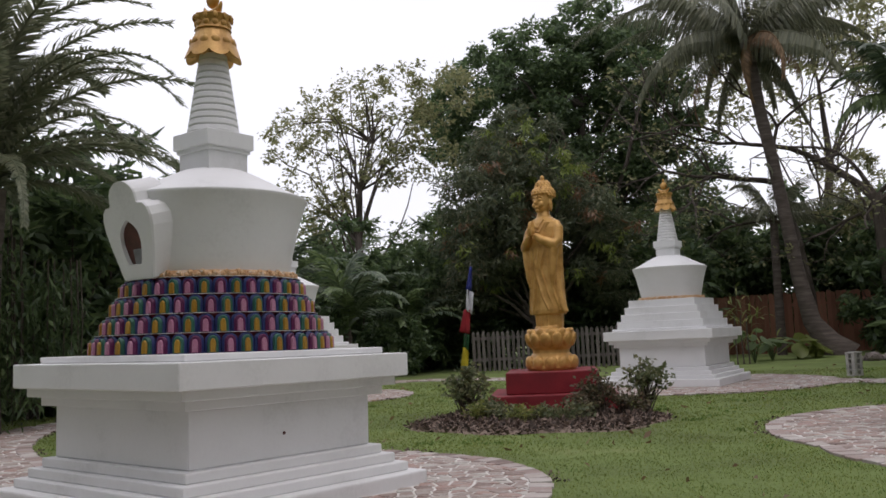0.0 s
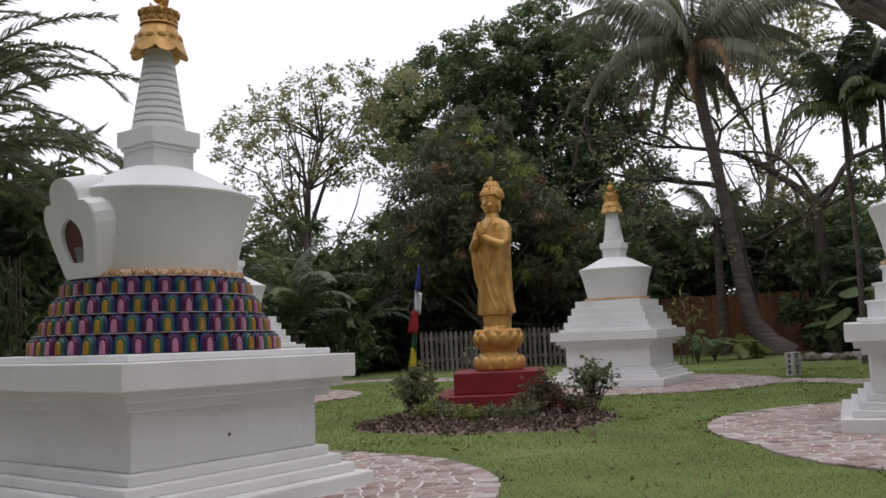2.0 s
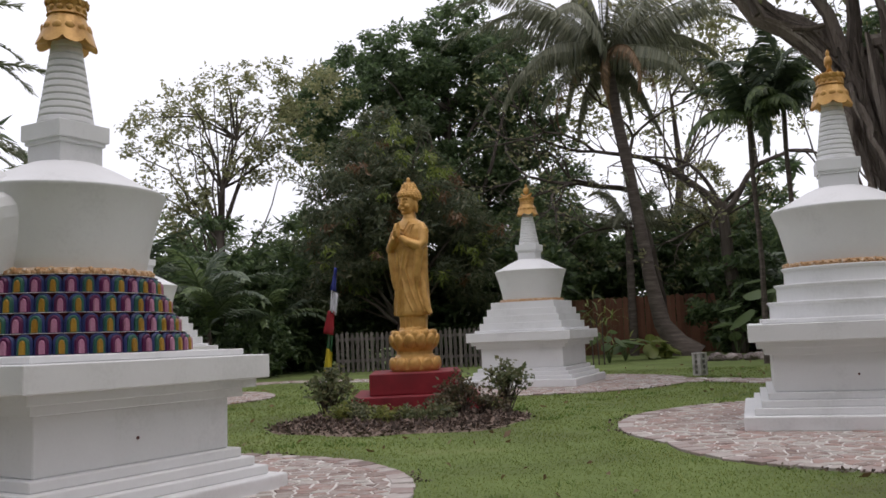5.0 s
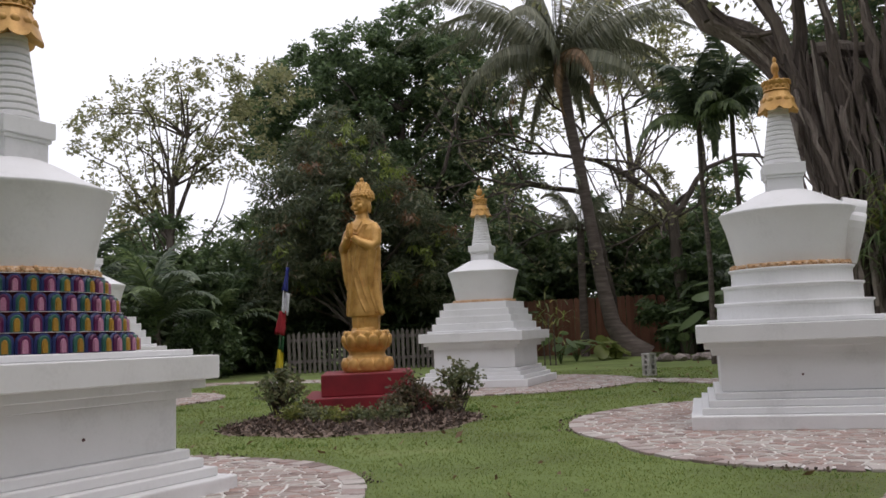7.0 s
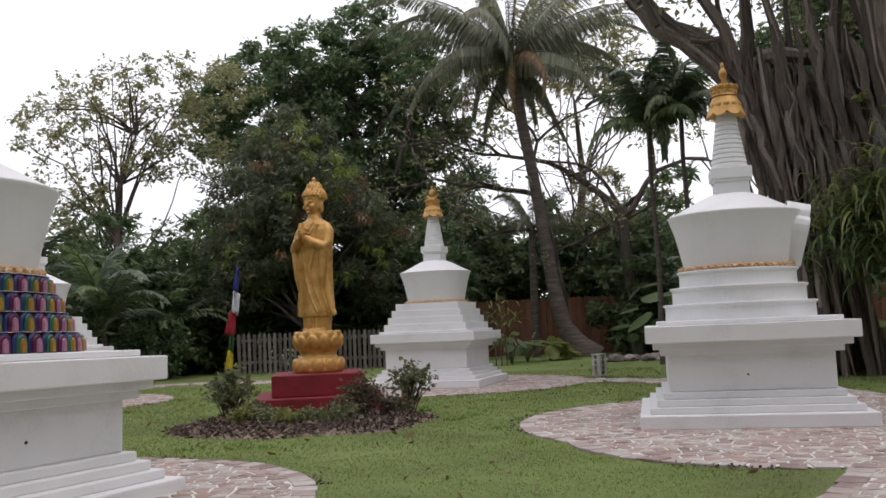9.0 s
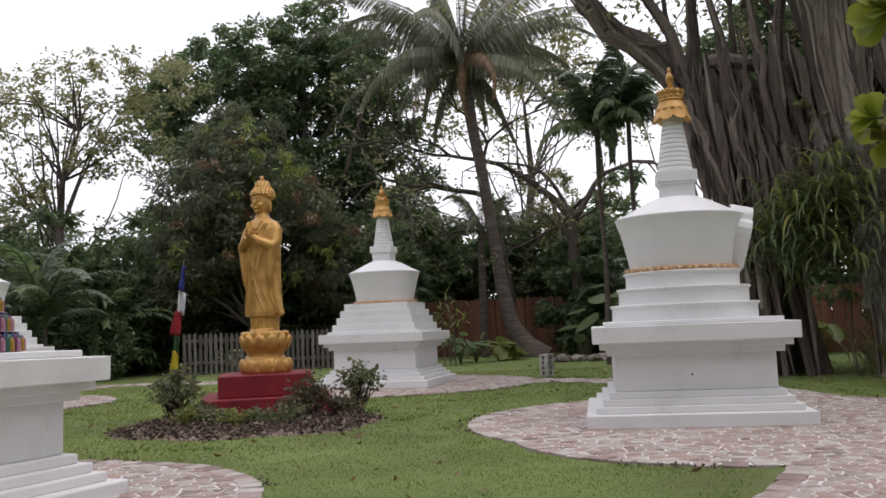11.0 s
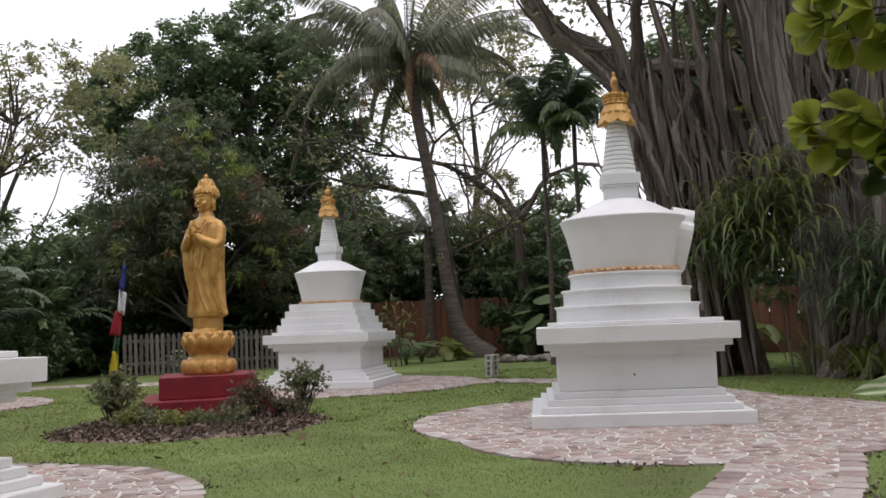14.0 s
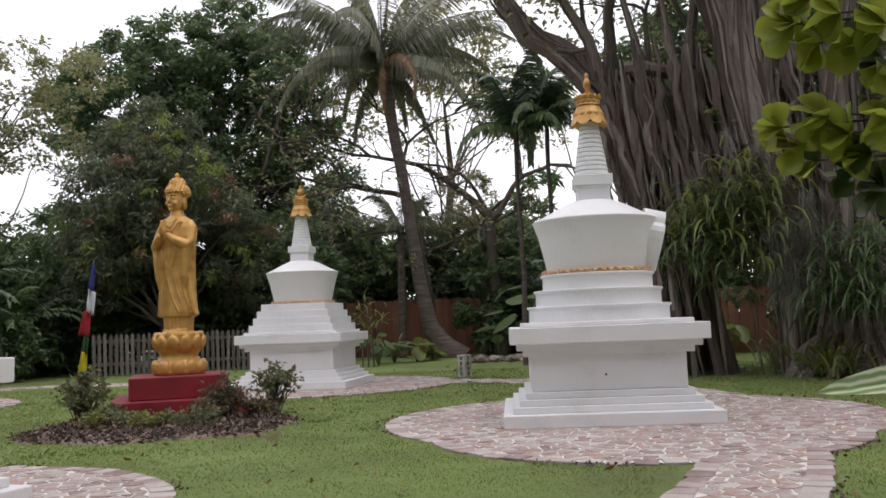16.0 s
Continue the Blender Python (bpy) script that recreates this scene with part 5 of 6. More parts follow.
for x, y, z, ln, w, n in ((-6.00, 12.66, 2.6, 2.3, 0.55, 900), (-6.47, 12.36, 2.9, 2.8, 0.6, 1000), (-5.52, 13.08, 2.3, 1.6, 0.4, 500), (-7.18, 12.33, 2.7, 2.7, 0.6, 900)):
    p = np.stack([vrng.normal(size=n) * w * 0.5, vrng.normal(size=n) * w * 0.5, -vrng.uniform(0, 1, n) * ln], 1)
    ob = thing("hanging_vine", "green vine curtain hanging under the date palm", "vine", pose(x, y, z))
    part("foliage", quads("foliage", leaf_faces(vrng, p, 0.17, 0.04, 1.6, 0.1), [L_MID if n > 950 else L_DARK]), ob)
    b = Build()
    for k in range(9):
        q = vrng.normal(size=2) * w * 0.4
        tube(b, [(q[0], q[1], 0.1), (q[0] * 1.1, q[1] * 1.1, -ln * 0.5), (q[0], q[1] * 1.2, -ln)], [0.012, 0.01, 0.004], 5)
    part("branchwork", b.mesh("branchwork", [BARK], True), ob)


# ---- fences ----
def fence(label, a, c, height, board, gap, mat, pointed, group):
    a, c = Vector((*a, 0)), Vector((*c, 0))
    ln = (c - a).length
    root = thing("fence", label, "fence", Matrix.Translation(a) @ pose(0, 0, 0, 0, 0, math.degrees(math.atan2(c.y - a.y, c.x - a.x))))
    me = []
    for k in range(3):
        b = Build()
        w, t, h = board * 0.5, 0.011, height * (1 + 0.008 * (k - 1))
        if pointed:
            v = [(-w, -t, 0), (w, -t, 0), (w, -t, h - w * 1.5), (0, -t, h), (-w, -t, h - w * 1.5)]
        else:
            v = [(-w, -t, 0), (w, -t, 0), (w, -t, h - 0.03), (w - 0.03, -t, h), (-w + 0.03, -t, h), (-w, -t, h - 0.03)]
        n = len(v)
        v += [(x, t, z) for x, y, z in v]
        f = [tuple(range(n)), tuple(range(2 * n - 1, n - 1, -1))] + [(i, n + i, n + (i + 1) % n, (i + 1) % n) for i in range(n)]
        b.add(v, f)
        me.append(b.mesh("picket" if pointed else "board", [mat]))
    x, i = 0.0, 0
    fr = random.Random(int(a.x * 10 + 99))
    while x < ln:
        part("picket" if pointed else "board", me[i % 3], root, "", pose(x, fr.uniform(-0.004, 0.004), fr.uniform(-0.02, 0.012), 0, fr.uniform(-0.7, 0.7), 0))
        x += board + gap
        i += 1
    for z in (height * 0.25, height * 0.78):
        b = Build()
        b.add([(0, 0.013, z), (ln, 0.013, z), (ln, 0.05, z), (0, 0.05, z), (0, 0.013, z + 0.08), (ln, 0.013, z + 0.08), (ln, 0.05, z + 0.08), (0, 0.05, z + 0.08)], [(3, 2, 1, 0), (4, 5, 6, 7), (0, 1, 5, 4), (2, 3, 7, 6), (1, 2, 6, 5), (3, 0, 4, 7)])
        part("rail", b.mesh("rail", [mat]), root)
    x = 0.0
    while x <= ln + 0.01:
        b = Build()
        slab(b, 0.045, -0.1, height * 0.97, 0.005)
        part("post", b.mesh("post", [mat]), root, "", pose(x, 0.1, 0))
        x += 2.2
    return root


fence("weathered grey picket fence with pointed pales", (0.76, 26.08), (5.70, 25.80), 1.14, 0.085, 0.055, GREY_WOOD, True, "")
fence("tall brown stained board fence behind the palms", (7.56, 31.15), (13.35, 28.59), 1.93, 0.14, 0.006, FENCE_WOOD, False, "")
fence("brown stained board fence turning behind the plants", (13.35, 28.59), (15.02, 25.65), 1.75, 0.14, 0.006, FENCE_WOOD, False, "")
fence("tall brown stained board fence behind the banyan", (13.08, 21.81), (20.16, 16.85), 1.75, 0.14, 0.006, FENCE_WOOD, False, "")

# ---- prayer flag ----
flag = thing("prayer_flag", "tall five-coloured cloth prayer flag on a thin pole", "flag", pose(0.37, 24.0, 0, 0, 4.6, 0))
b = Build()
tube(b, [(0, 0, -0.1), (0.04, 0, 1.5), (0.10, 0, 3.0)], [0.018, 0.016, 0.012], 8)
part("pole", b.mesh("pole", [GREY_WOOD], True), flag)
for i, (c, z0, z1, w0, w1) in enumerate((((0.55, 0.42, 0.02), 0.12, 0.74, 0.26, 0.20), ((0.02, 0.10, 0.035), 0.74, 1.12, 0.20, 0.17), ((0.30, 0.012, 0.02), 1.12, 1.72, 0.34, 0.26), ((0.62, 0.62, 0.66), 1.72, 2.26, 0.27, 0.22), ((0.025, 0.035, 0.22), 2.26, 2.86, 0.22, 0.10))):
    b = Build()
    v, f, rows, cols = [], [], 7, 7
    for j in range(rows):
        for k in range(cols):
            t, s = j / (rows - 1), k / (cols - 1)
            z = z0 + (z1 - z0) * t - 0.07 * s * (1 - t * 0.4)
            w = (w0 + (w1 - w0) * t) * 0.72
            v.append((0.04 * z + (s - (0.35, 0.3, 0.62, 0.3, 0.55)[i]) * w * (1 + 0.12 * math.sin(5 * z + i)), 0.05 * math.sin(7 * s + 4 * z + i) - 0.02, z - 0.05 * s * math.sin(2.6 * i)))
    for j in range(rows - 1):
        for k in range(cols - 1):
            f.append((j * cols + k, j * cols + k + 1, (j + 1) * cols + k + 1, (j + 1) * cols + k))
    b.add(v, f)
    ob = part("cloth_panel", b.mesh("cloth_panel", [cloth("flag_cloth", c)], True), flag, ("yellow", "green", "red", "white", "blue")[i] + " cloth panel")
    so = ob.modifiers.new("cloth_thickness", "SOLIDIFY")
    so.thickness = 0.004

# ---- block pier, rocks, garden plants ----
pier = thing("block_pier", "small pier of stacked pale concrete blocks", "garden light", pose(7.3, 16.5, 0, 0, 0, 25) @ Matrix.Diagonal((0.8, 0.8, 0.95, 1)))
for i in range(4):
    b = Build()
    z = i * 0.105
    slab(b, 0.125, z, z + 0.03, 0.005)
    for sx in (-1, 1):
        for sy in (-1, 1):
            o = Build()
            slab(o, 0.04, z + 0.03, z + 0.105, 0.004)
            b.add([(x + sx * 0.083, y + sy * 0.083, q) for x, y, q in o.v], o.f)
    part("block", b.mesh("block", [CONCRETE]), pier, "", pose(0, 0, 0, 0, 0, (i % 2) * 4 - 2))
b = Build()
slab(b, 0.13, 0.42, 0.455, 0.006)
part("cap_stone", b.mesh("cap_stone", [CONCRETE]), pier)


def rock_mesh(seed):
    rng = np.random.default_rng(seed)
    bm = bmesh.new()
    bmesh.ops.create_icosphere(bm, subdivisions=2, radius=1.0)
    for v in bm.verts:
        n = noise.noise(Vector(v.co) * 1.3 + Vector((seed, 0, 0)))
        v.co *= 1 + 0.38 * n
        v.co.z *= 0.68
    me = bpy.data.meshes.new("rock")
    bm.to_mesh(me)
    bm.free()
    me.materials.append(STONE)
    return me


ROCKS = [rock_mesh(i) for i in range(4)]
rr = random.Random(4)
for i in range(22):
    t = i / 21
    x, y = 9.80 + t * 1.59 + rr.uniform(-0.12, 0.12), 22.35 - t * 0.75 + rr.uniform(-0.3, 0.35)
    r = rr.uniform(0.09, 0.19)
    thing("rock", "pale rounded rock in a loose garden border", "rock", pose(x, y, r * 0.45, rr.uniform(-20, 20), rr.uniform(-20, 20), rr.uniform(0, 360)) @ Matrix.Scale(r, 4), group="rock border", me=ROCKS[i % 4])


def big_leaf_plant(name, label, at, count, stalk, leaf, mat, seed):
    rng = np.random.default_rng(seed)
    root = thing(name, label, "plant", pose(*at))
    for k in range(count):
        a = 2 * math.pi * k / count + rng.uniform(-0.4, 0.4)
        out = np.array([math.cos(a), math.sin(a), 0])
        h = stalk * rng.uniform(0.6, 1.15)
        tip = out * h * rng.uniform(0.35, 0.7) + np.array([0, 0, h])
        b = Build()
        tube(b, [(0, 0, -0.02), tip * np.array([0.4, 0.4, 0.6]), tip], [0.014, 0.011, 0.008], 5, 0)
        size = leaf * rng.uniform(0.75, 1.2)
        d = unit(out * 0.85 + np.array([0, 0, -0.35 + rng.uniform(-0.3, 0.5)]))
        side = np.array([-math.sin(a), math.cos(a), 0.0])
        up = np.cross(d, side) * -1
        v, f = [], []
        for i in range(6):
            t = i / 5
            w = size * 0.36 * math.sin(math.pi * (t * 0.88 + 0.12)) ** 0.75
            p = tip + d * size * (t - 0.12) - np.array([0, 0, size * 0.22 * t * t])
            v += [p + side * w + up * w * 0.25, p, p - side * w + up * w * 0.25]
            if i:
                f += [(3 * i - 3, 3 * i - 2, 3 * i + 1, 3 * i), (3 * i - 2, 3 * i - 1, 3 * i + 2, 3 * i + 1)]
        b.add(v, f, 0)
        part("leaf", b.mesh("leaf", [mat], True), root)
    return root


for i, (x, y, n, s, l) in enumerate(((15.49, 19.07, 9, 0.75, 0.55), (16.11, 19.04, 8, 0.75, 0.55), (17.77, 19.96, 8, 0.75, 0.55))):
    big_leaf_plant("elephant_ear", "bright green broad-leaved plant before the fence", (x, y, 0), n, s, l, L_FERN, 130 + i)
for i, (x, y, n, s, l) in enumerate(((12.88, 24.14, 9, 1.6, 0.8), (13.53, 23.58, 9, 1.9, 0.85), (12.03, 24.55, 7, 0.9, 0.6), (13.79, 22.51, 8, 1.7, 0.8))):
    big_leaf_plant("banana_plant", "dark broad-leaved banana-like plant by the fence", (x, y, 0), n, s, l, L_MID, 140 + i)
for i, (x, y, n, s, l) in enumerate(((8.71, 24.61, 9, 0.55, 0.5), (9.53, 24.95, 9, 0.6, 0.55), (7.90, 23.58, 8, 0.8, 0.4), (10.15, 25.27, 8, 0.4, 0.5))):
    big_leaf_plant("garden_plant", "low broad green plant under the palm", (x, y, 0), n, s, l, L_FERN if i % 2 else L_MID, 150 + i)
strap_plant("croton", "tall yellow-green croton on thin pale stems", "plant", (7.39, 23.06, 1.15), 60, 0.5, 0.05, L_FERN, 160, (0.7, 0.5, 0.6), 1.4, 0.7)
b = Build()
for x in (-0.1, 0.05, 0.2):
    tube(b, [(x, 0, -1.2), (x - 0.02, 0, -0.4), (x, 0.02, 0.1)], [0.02, 0.017, 0.012], 6)
part("stem", b.mesh("stem", [PALM_BARK], True), bpy.data.objects["croton"])
strap_plant("spiky_yucca", "spiky yucca with dry drooping lower leaves", "plant", (13.17, 14.18, 0.75), 80, 0.6, 0.03, L_PALM_DRY, 161, (0.15, 0.15, 0.3), 1.2, 0.8)
strap_plant("spiky_yucca", "upright spiky yucca before the fence", "plant", (13.67, 14.38, 1.3), 70, 0.5, 0.035, L_PALM, 162, (0.12, 0.12, 0.2), 0.6, 0.9)
for i, (x, y) in enumerate(((11.32, 11.76), (11.22, 11.16), (12.58, 13.33), (10.89, 10.51))):
    strap_plant("ginger_plant", "pale variegated low plant at the banyan's foot", "plant", (x, y, 0.12), 90, 0.6, 0.055, L_LIGHT if i % 2 == 0 else L_FERN, 170 + i, (0.5, 0.5, 0.2), 1.3, 0.9)

# ---- mulch bed and its small bushes ----
mr = np.random.default_rng(180)
b = Build()
v, f = [(1.07, 10.9, 0.05)], []
n = 72
for j, k in enumerate((0.4, 0.75, 0.92, 1.0)):
    for i in range(n):
        a = 2 * math.pi * i / n
        lo, hi = 0.2, 3.0
        for _ in range(24):
            mid = (lo + hi) / 2
            if bed(1.07 + mid * math.cos(a), 10.9 + mid * math.sin(a)) < 0:
                lo = mid
            else:
                hi = mid
        v.append((1.07 + lo * k * math.cos(a), 10.9 + lo * k * math.sin(a), (0.05, 0.045, 0.025, -0.012)[j]))
f = [(0, 1 + i, 1 + (i + 1) % n) for i in range(n)] + [(1 + j * n + i, 1 + (j + 1) * n + i, 1 + (j + 1) * n + (i + 1) % n, 1 + j * n + (i + 1) % n) for j in range(3) for i in range(n)]
b.add(v, f)
thing("mulch_bed", "dark brown bark mulch bed round the pedestal", "mulch", kind="structure", me=b.mesh("mulch_bed", [MULCH], True))
pts = []
while len(pts) < 9000:
    x, y = mr.uniform(-0.7, 2.9), mr.uniform(9.1, 12.7)
    if bed(x, y) < 0.03 * mr.uniform(-1, 1):
        pts.append((x, y, 0.04 * min(1, max(0, -bed(x, y) * 6)) + mr.uniform(0.0, 0.035)))
tagged(new("mulch_chips", quads("mulch_chips", leaf_faces(mr, np.array(pts), 0.06, 0.026, 0.0, 0.1, 0.6), [MULCH])), "brown bark chips and dry leaves strewn over the bed", "mulch", "", "stuff")


def bush(at, h, w, seed, label, mat, clumps=34, per=11, leaf=(0.085, 0.045), bare=0.35):
    rng = np.random.default_rng(seed)
    root = thing("bush", label, "bush", pose(*at), group="bushes round the pedestal")
    c = clump_centres(rng, [(0, 0, h * (0.5 + bare * 0.5), w, w, h * 0.42)], clumps, 0.5)
    b = Build()
    for k in range(clumps):
        limb(b, rng, (rng.uniform(-0.06, 0.06), rng.uniform(-0.06, 0.06), -0.03), c[k], 0.011, 0.003, 6, 0, 5, 0.1)
    part("branchwork", b.mesh("branchwork", [BARK], True), root)
    part("foliage", quads("foliage", leaf_faces(rng, cluster(rng, c, per, 0.12), leaf[0], leaf[1], -0.1), [mat]), root)


bush((0.2, 11.75, 0.04), 0.58, 0.29, 181, "small open dark green bush on bare stems", L_SHRUB, 52, 11, (0.075, 0.042))
bush((0.46, 11.15, 0.04), 0.25, 0.2, 182, "low dark bush at the pedestal's corner", L_SHRUB, 22, 11, (0.06, 0.03), 0.1)
bush((1.72, 10.7, 0.04), 0.46, 0.27, 183, "reddish-tinged leafy bush before the pedestal", L_REDDISH, 48, 13, (0.06, 0.032))
bush((1.5, 10.55, 0.04), 0.3, 0.22, 184, "low dark bush before the pedestal", L_REDDISH, 24, 12, (0.06, 0.03), 0.1)
bush((2.42, 11.35, 0.04), 0.56, 0.30, 185, "upright open bush with long thin stems", L_SHRUB, 50, 10, (0.075, 0.042))
bush((2.05, 10.75, 0.04), 0.3, 0.26, 186, "low dark bush at the bed's edge", L_REDDISH, 26, 12, (0.06, 0.03), 0.1)
for i, (x, y, w) in enumerate(((0.62, 10.75, 0.2), (0.85, 10.5, 0.24), (1.15, 10.4, 0.24), (0.35, 10.9, 0.16), (1.4, 10.3, 0.2))):
    bush((x, y, 0.03), 0.2, w, 190 + i, "low yellow-green ground cover in the mulch", L_FERN if i % 2 else L_SHRUB, 28, 14, (0.05, 0.03), 0.0)


# ---- leaves close to the camera ----
def obovate(b, base, d, up, size, bend):
    d, up = unit(np.array(d)), np.array(up, float)
    side = unit(np.cross(d, up))
    up = np.cross(side, d)
    v, f = [], []
    for i in range(9):
        t = i / 8
        w = size * 0.40 * (max(0.0, math.sin(math.pi * t ** 1.75)) ** 0.6 * 0.95 + 0.05 * (1 - t))
        p = base + d * size * t + up * bend * size * (t * t) - up * 0.0
        wave = 0.03 * size * math.sin(9 * t)
        v += [p + side * w + up * (w * 0.28 + wave), p + side * w * 0.5 + up * w * 0.07, p, p - side * w * 0.5 + up * w * 0.07, p - side * w + up * (w * 0.28 - wave)]
        if i:
            for q in range(4):
                f.append((5 * i - 5 + q, 5 * i - 4 + q, 5 * i + 1 + q, 5 * i + q))
    b.add(v, f)


# darker copy of the broad leaf, with the shade put into its colour
L_BROAD_SHADED = leafy("shaded_broad_leaf", [(0.1, (0.04, 0.06, 0.02)), (0.6, (0.07, 0.10, 0.03)), (0.95, (0.12, 0.13, 0.04))], 0.35, 0.3)
L_BROAD_DRY = leafy("withered_leaf", [(0.1, (0.20, 0.12, 0.05)), (0.9, (0.38, 0.28, 0.16))], 0.6, 0.3)
almond = thing("almond_tree", "overhanging branch of a broad-leaved almond tree", "tree", pose(5.34, 1.55, 0))
ab = Build()
tube(ab, [(0, 0, -0.1), (0.02, 0, 1.0), (-0.02, 0.05, 2.0), (-0.05, 0.1, 3.2)], [0.09, 0.08, 0.07, 0.05], 10)
part("trunk", ab.mesh("trunk", [BARK], True), almond)
ar = np.random.default_rng(200)
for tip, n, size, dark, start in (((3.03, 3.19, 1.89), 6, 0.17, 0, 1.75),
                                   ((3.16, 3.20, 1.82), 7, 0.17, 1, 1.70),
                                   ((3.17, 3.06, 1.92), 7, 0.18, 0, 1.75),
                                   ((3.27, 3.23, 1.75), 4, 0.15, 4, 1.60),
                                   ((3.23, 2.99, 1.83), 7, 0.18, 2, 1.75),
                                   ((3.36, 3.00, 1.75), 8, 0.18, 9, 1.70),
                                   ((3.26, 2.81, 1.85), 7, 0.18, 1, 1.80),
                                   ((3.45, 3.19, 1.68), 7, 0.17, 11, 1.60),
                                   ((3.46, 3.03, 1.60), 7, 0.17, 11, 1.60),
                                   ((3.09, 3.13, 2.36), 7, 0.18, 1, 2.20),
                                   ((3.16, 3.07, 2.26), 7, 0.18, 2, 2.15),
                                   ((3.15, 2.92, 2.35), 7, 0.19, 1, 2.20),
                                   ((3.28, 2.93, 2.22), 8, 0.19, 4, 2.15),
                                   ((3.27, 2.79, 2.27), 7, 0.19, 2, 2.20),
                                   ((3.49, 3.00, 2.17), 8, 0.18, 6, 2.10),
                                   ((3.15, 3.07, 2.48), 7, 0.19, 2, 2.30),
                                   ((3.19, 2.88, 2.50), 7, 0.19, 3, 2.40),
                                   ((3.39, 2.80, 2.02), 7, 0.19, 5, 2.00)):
    t = np.array(tip) - np.array([5.34, 1.55, 0])
    b = Build()
    tube(b, [(-0.02, 0.05, start), t * np.array([0.5, 0.5, 0.5]) + np.array([0, 0, start * 0.5 + 0.08]), t], [0.022, 0.013, 0.005], 6)
    branch = part("branch", b.mesh("branch", [BARK], True), almond)
    n += 4
    for k in range(n):
        a = 2 * math.pi * k / n + ar.uniform(-0.3, 0.3)
        toward = unit(np.array([-0.65, 0.45, 0.12]))
        d = unit(toward * 0.75 + np.array([math.cos(a) * 0.75, math.cos(a) * 0.6 + 0.1, math.sin(a) * 0.95]) + ar.normal(size=3) * 0.35)
        b = Build()
        obovate(b, t - toward * 0.02, d, np.array([-0.2, -0.5, 0.8]) + ar.normal(size=3) * 0.5, size * ar.uniform(0.65, 1.05), -0.12 + ar.uniform(-0.15, 0.1))
        # the first leaves of each tip take the shade-coloured copy
        mat = L_BROAD_SHADED if k < dark else (L_BROAD_DRY if ar.uniform() < 0.06 else L_BROAD)
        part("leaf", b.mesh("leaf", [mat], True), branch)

STRIPED, sn, sl, sb = shader("striped_leaf", 0.4)
sco = sn.new("ShaderNodeTexCoord")
swv = sn.new("ShaderNodeTexWave")
swv.bands_direction = "Y"
swv.inputs["Scale"].default_value, swv.inputs["Distortion"].default_value, swv.inputs["Detail"].default_value = 9.0, 2.5, 2.0
srp = ramp_node(sn, [(0.2, (0.13, 0.20, 0.07)), (0.5, (0.22, 0.30, 0.13)), (0.75, (0.36, 0.42, 0.24)), (0.92, (0.46, 0.49, 0.33))])
sl.new(sco.outputs["Object"], swv.inputs["Vector"])
sl.new(swv.outputs["Color"], srp.inputs[0])
sl.new(srp.outputs[0], sb.inputs["Base Color"])
ginger = thing("shell_ginger", "large cream-striped leaves reaching in beside the path", "plant", pose(3.81, 2.29, 0))
for k, (ax, tilt, ln, h) in enumerate(((155, -8, 1.2, 0.84), (100, 40, 0.7, 0.5), (60, 45, 0.7, 0.5), (-20, 40, 0.7, 0.5), (200, 55, 0.7, 0.45), (270, 35, 0.7, 0.5))):
    b = Build()
    tube(b, [(0, 0, -h), (-0.02, 0, -h * 0.5), (0, 0, 0)], [0.016, 0.013, 0.01], 6)
    v, f = [], []
    for i in range(15):
        t = i / 14
        w = 0.095 * math.sin(math.pi * min(1, t * 0.93 + 0.05) ** 0.9) ** 0.75 if t < 1 else 0.0
        p = np.array([ln * t, 0, 0.10 * t - 0.02 * t * t])
        v += [p + np.array([0, w, w * 0.35]), p, p + np.array([0, -w, w * 0.35])]
        if i:
            f += [(3 * i - 3, 3 * i - 2, 3 * i + 1, 3 * i), (3 * i - 2, 3 * i - 1, 3 * i + 2, 3 * i + 1)]
    b.add(v, f)
    part("leaf", b.mesh("leaf", [STRIPED], True), ginger, "", pose(0, 0, h, 0, 0, ax) @ pose(0, 0, 0, 0, -tilt, 0) if k else pose(0, 0, h, 0, 0, ax) @ pose(0, 0, 0, -48, -tilt, 0))

# ---- lawn blades ----
gr2 = np.random.default_rng(300)


def lawn_points(count, near, far, a0, a1):
    out = []
    while len(out) < count:
        a = radians(gr2.uniform(a0, a1))
        d = near * (far / near) ** gr2.uniform(0, 1)
        x, y = d * math.sin(a), d * math.cos(a)
        g = paved(x, y)
        worn = noise.noise((x * 1.7, y * 1.7, 3.0))
        if g < -0.012 + 0.06 * worn or bed(x, y) < 0.02 or under_stupa(x, y, 0.01):
            continue
        if g < 0.16 and gr2.uniform() > (g + 0.03) / 0.16 + 0.3 or worn > 0.38 and gr2.uniform() < 0.6:
            continue
        out.append((x, y, -0.012, d))
    return np.array(out)


def blades(pts, height, width):
    n = len(pts)
    k = np.clip(pts[:, 3:4] / 6.0, 0.75, 2.6)
    d = gr2.normal(size=(n, 3)) * 0.55
    d[:, 2] = 1.0
    d = unit(d)
    h = height * gr2.uniform(0.45, 1.25, (n, 1)) * (0.7 + 0.3 * k)
    s = unit(np.cross(d, gr2.normal(size=(n, 3)))) * width * k * 0.5
    p = pts[:, :3]
    return np.stack([p - s, p + s, p + d * h], 1)


def lawn(name, pts, height, width, label, mat):
    ob = new(name, quads(name, blades(pts, height, width), [mat], False, 3))
    tagged(ob, label, "grass", "", "stuff")


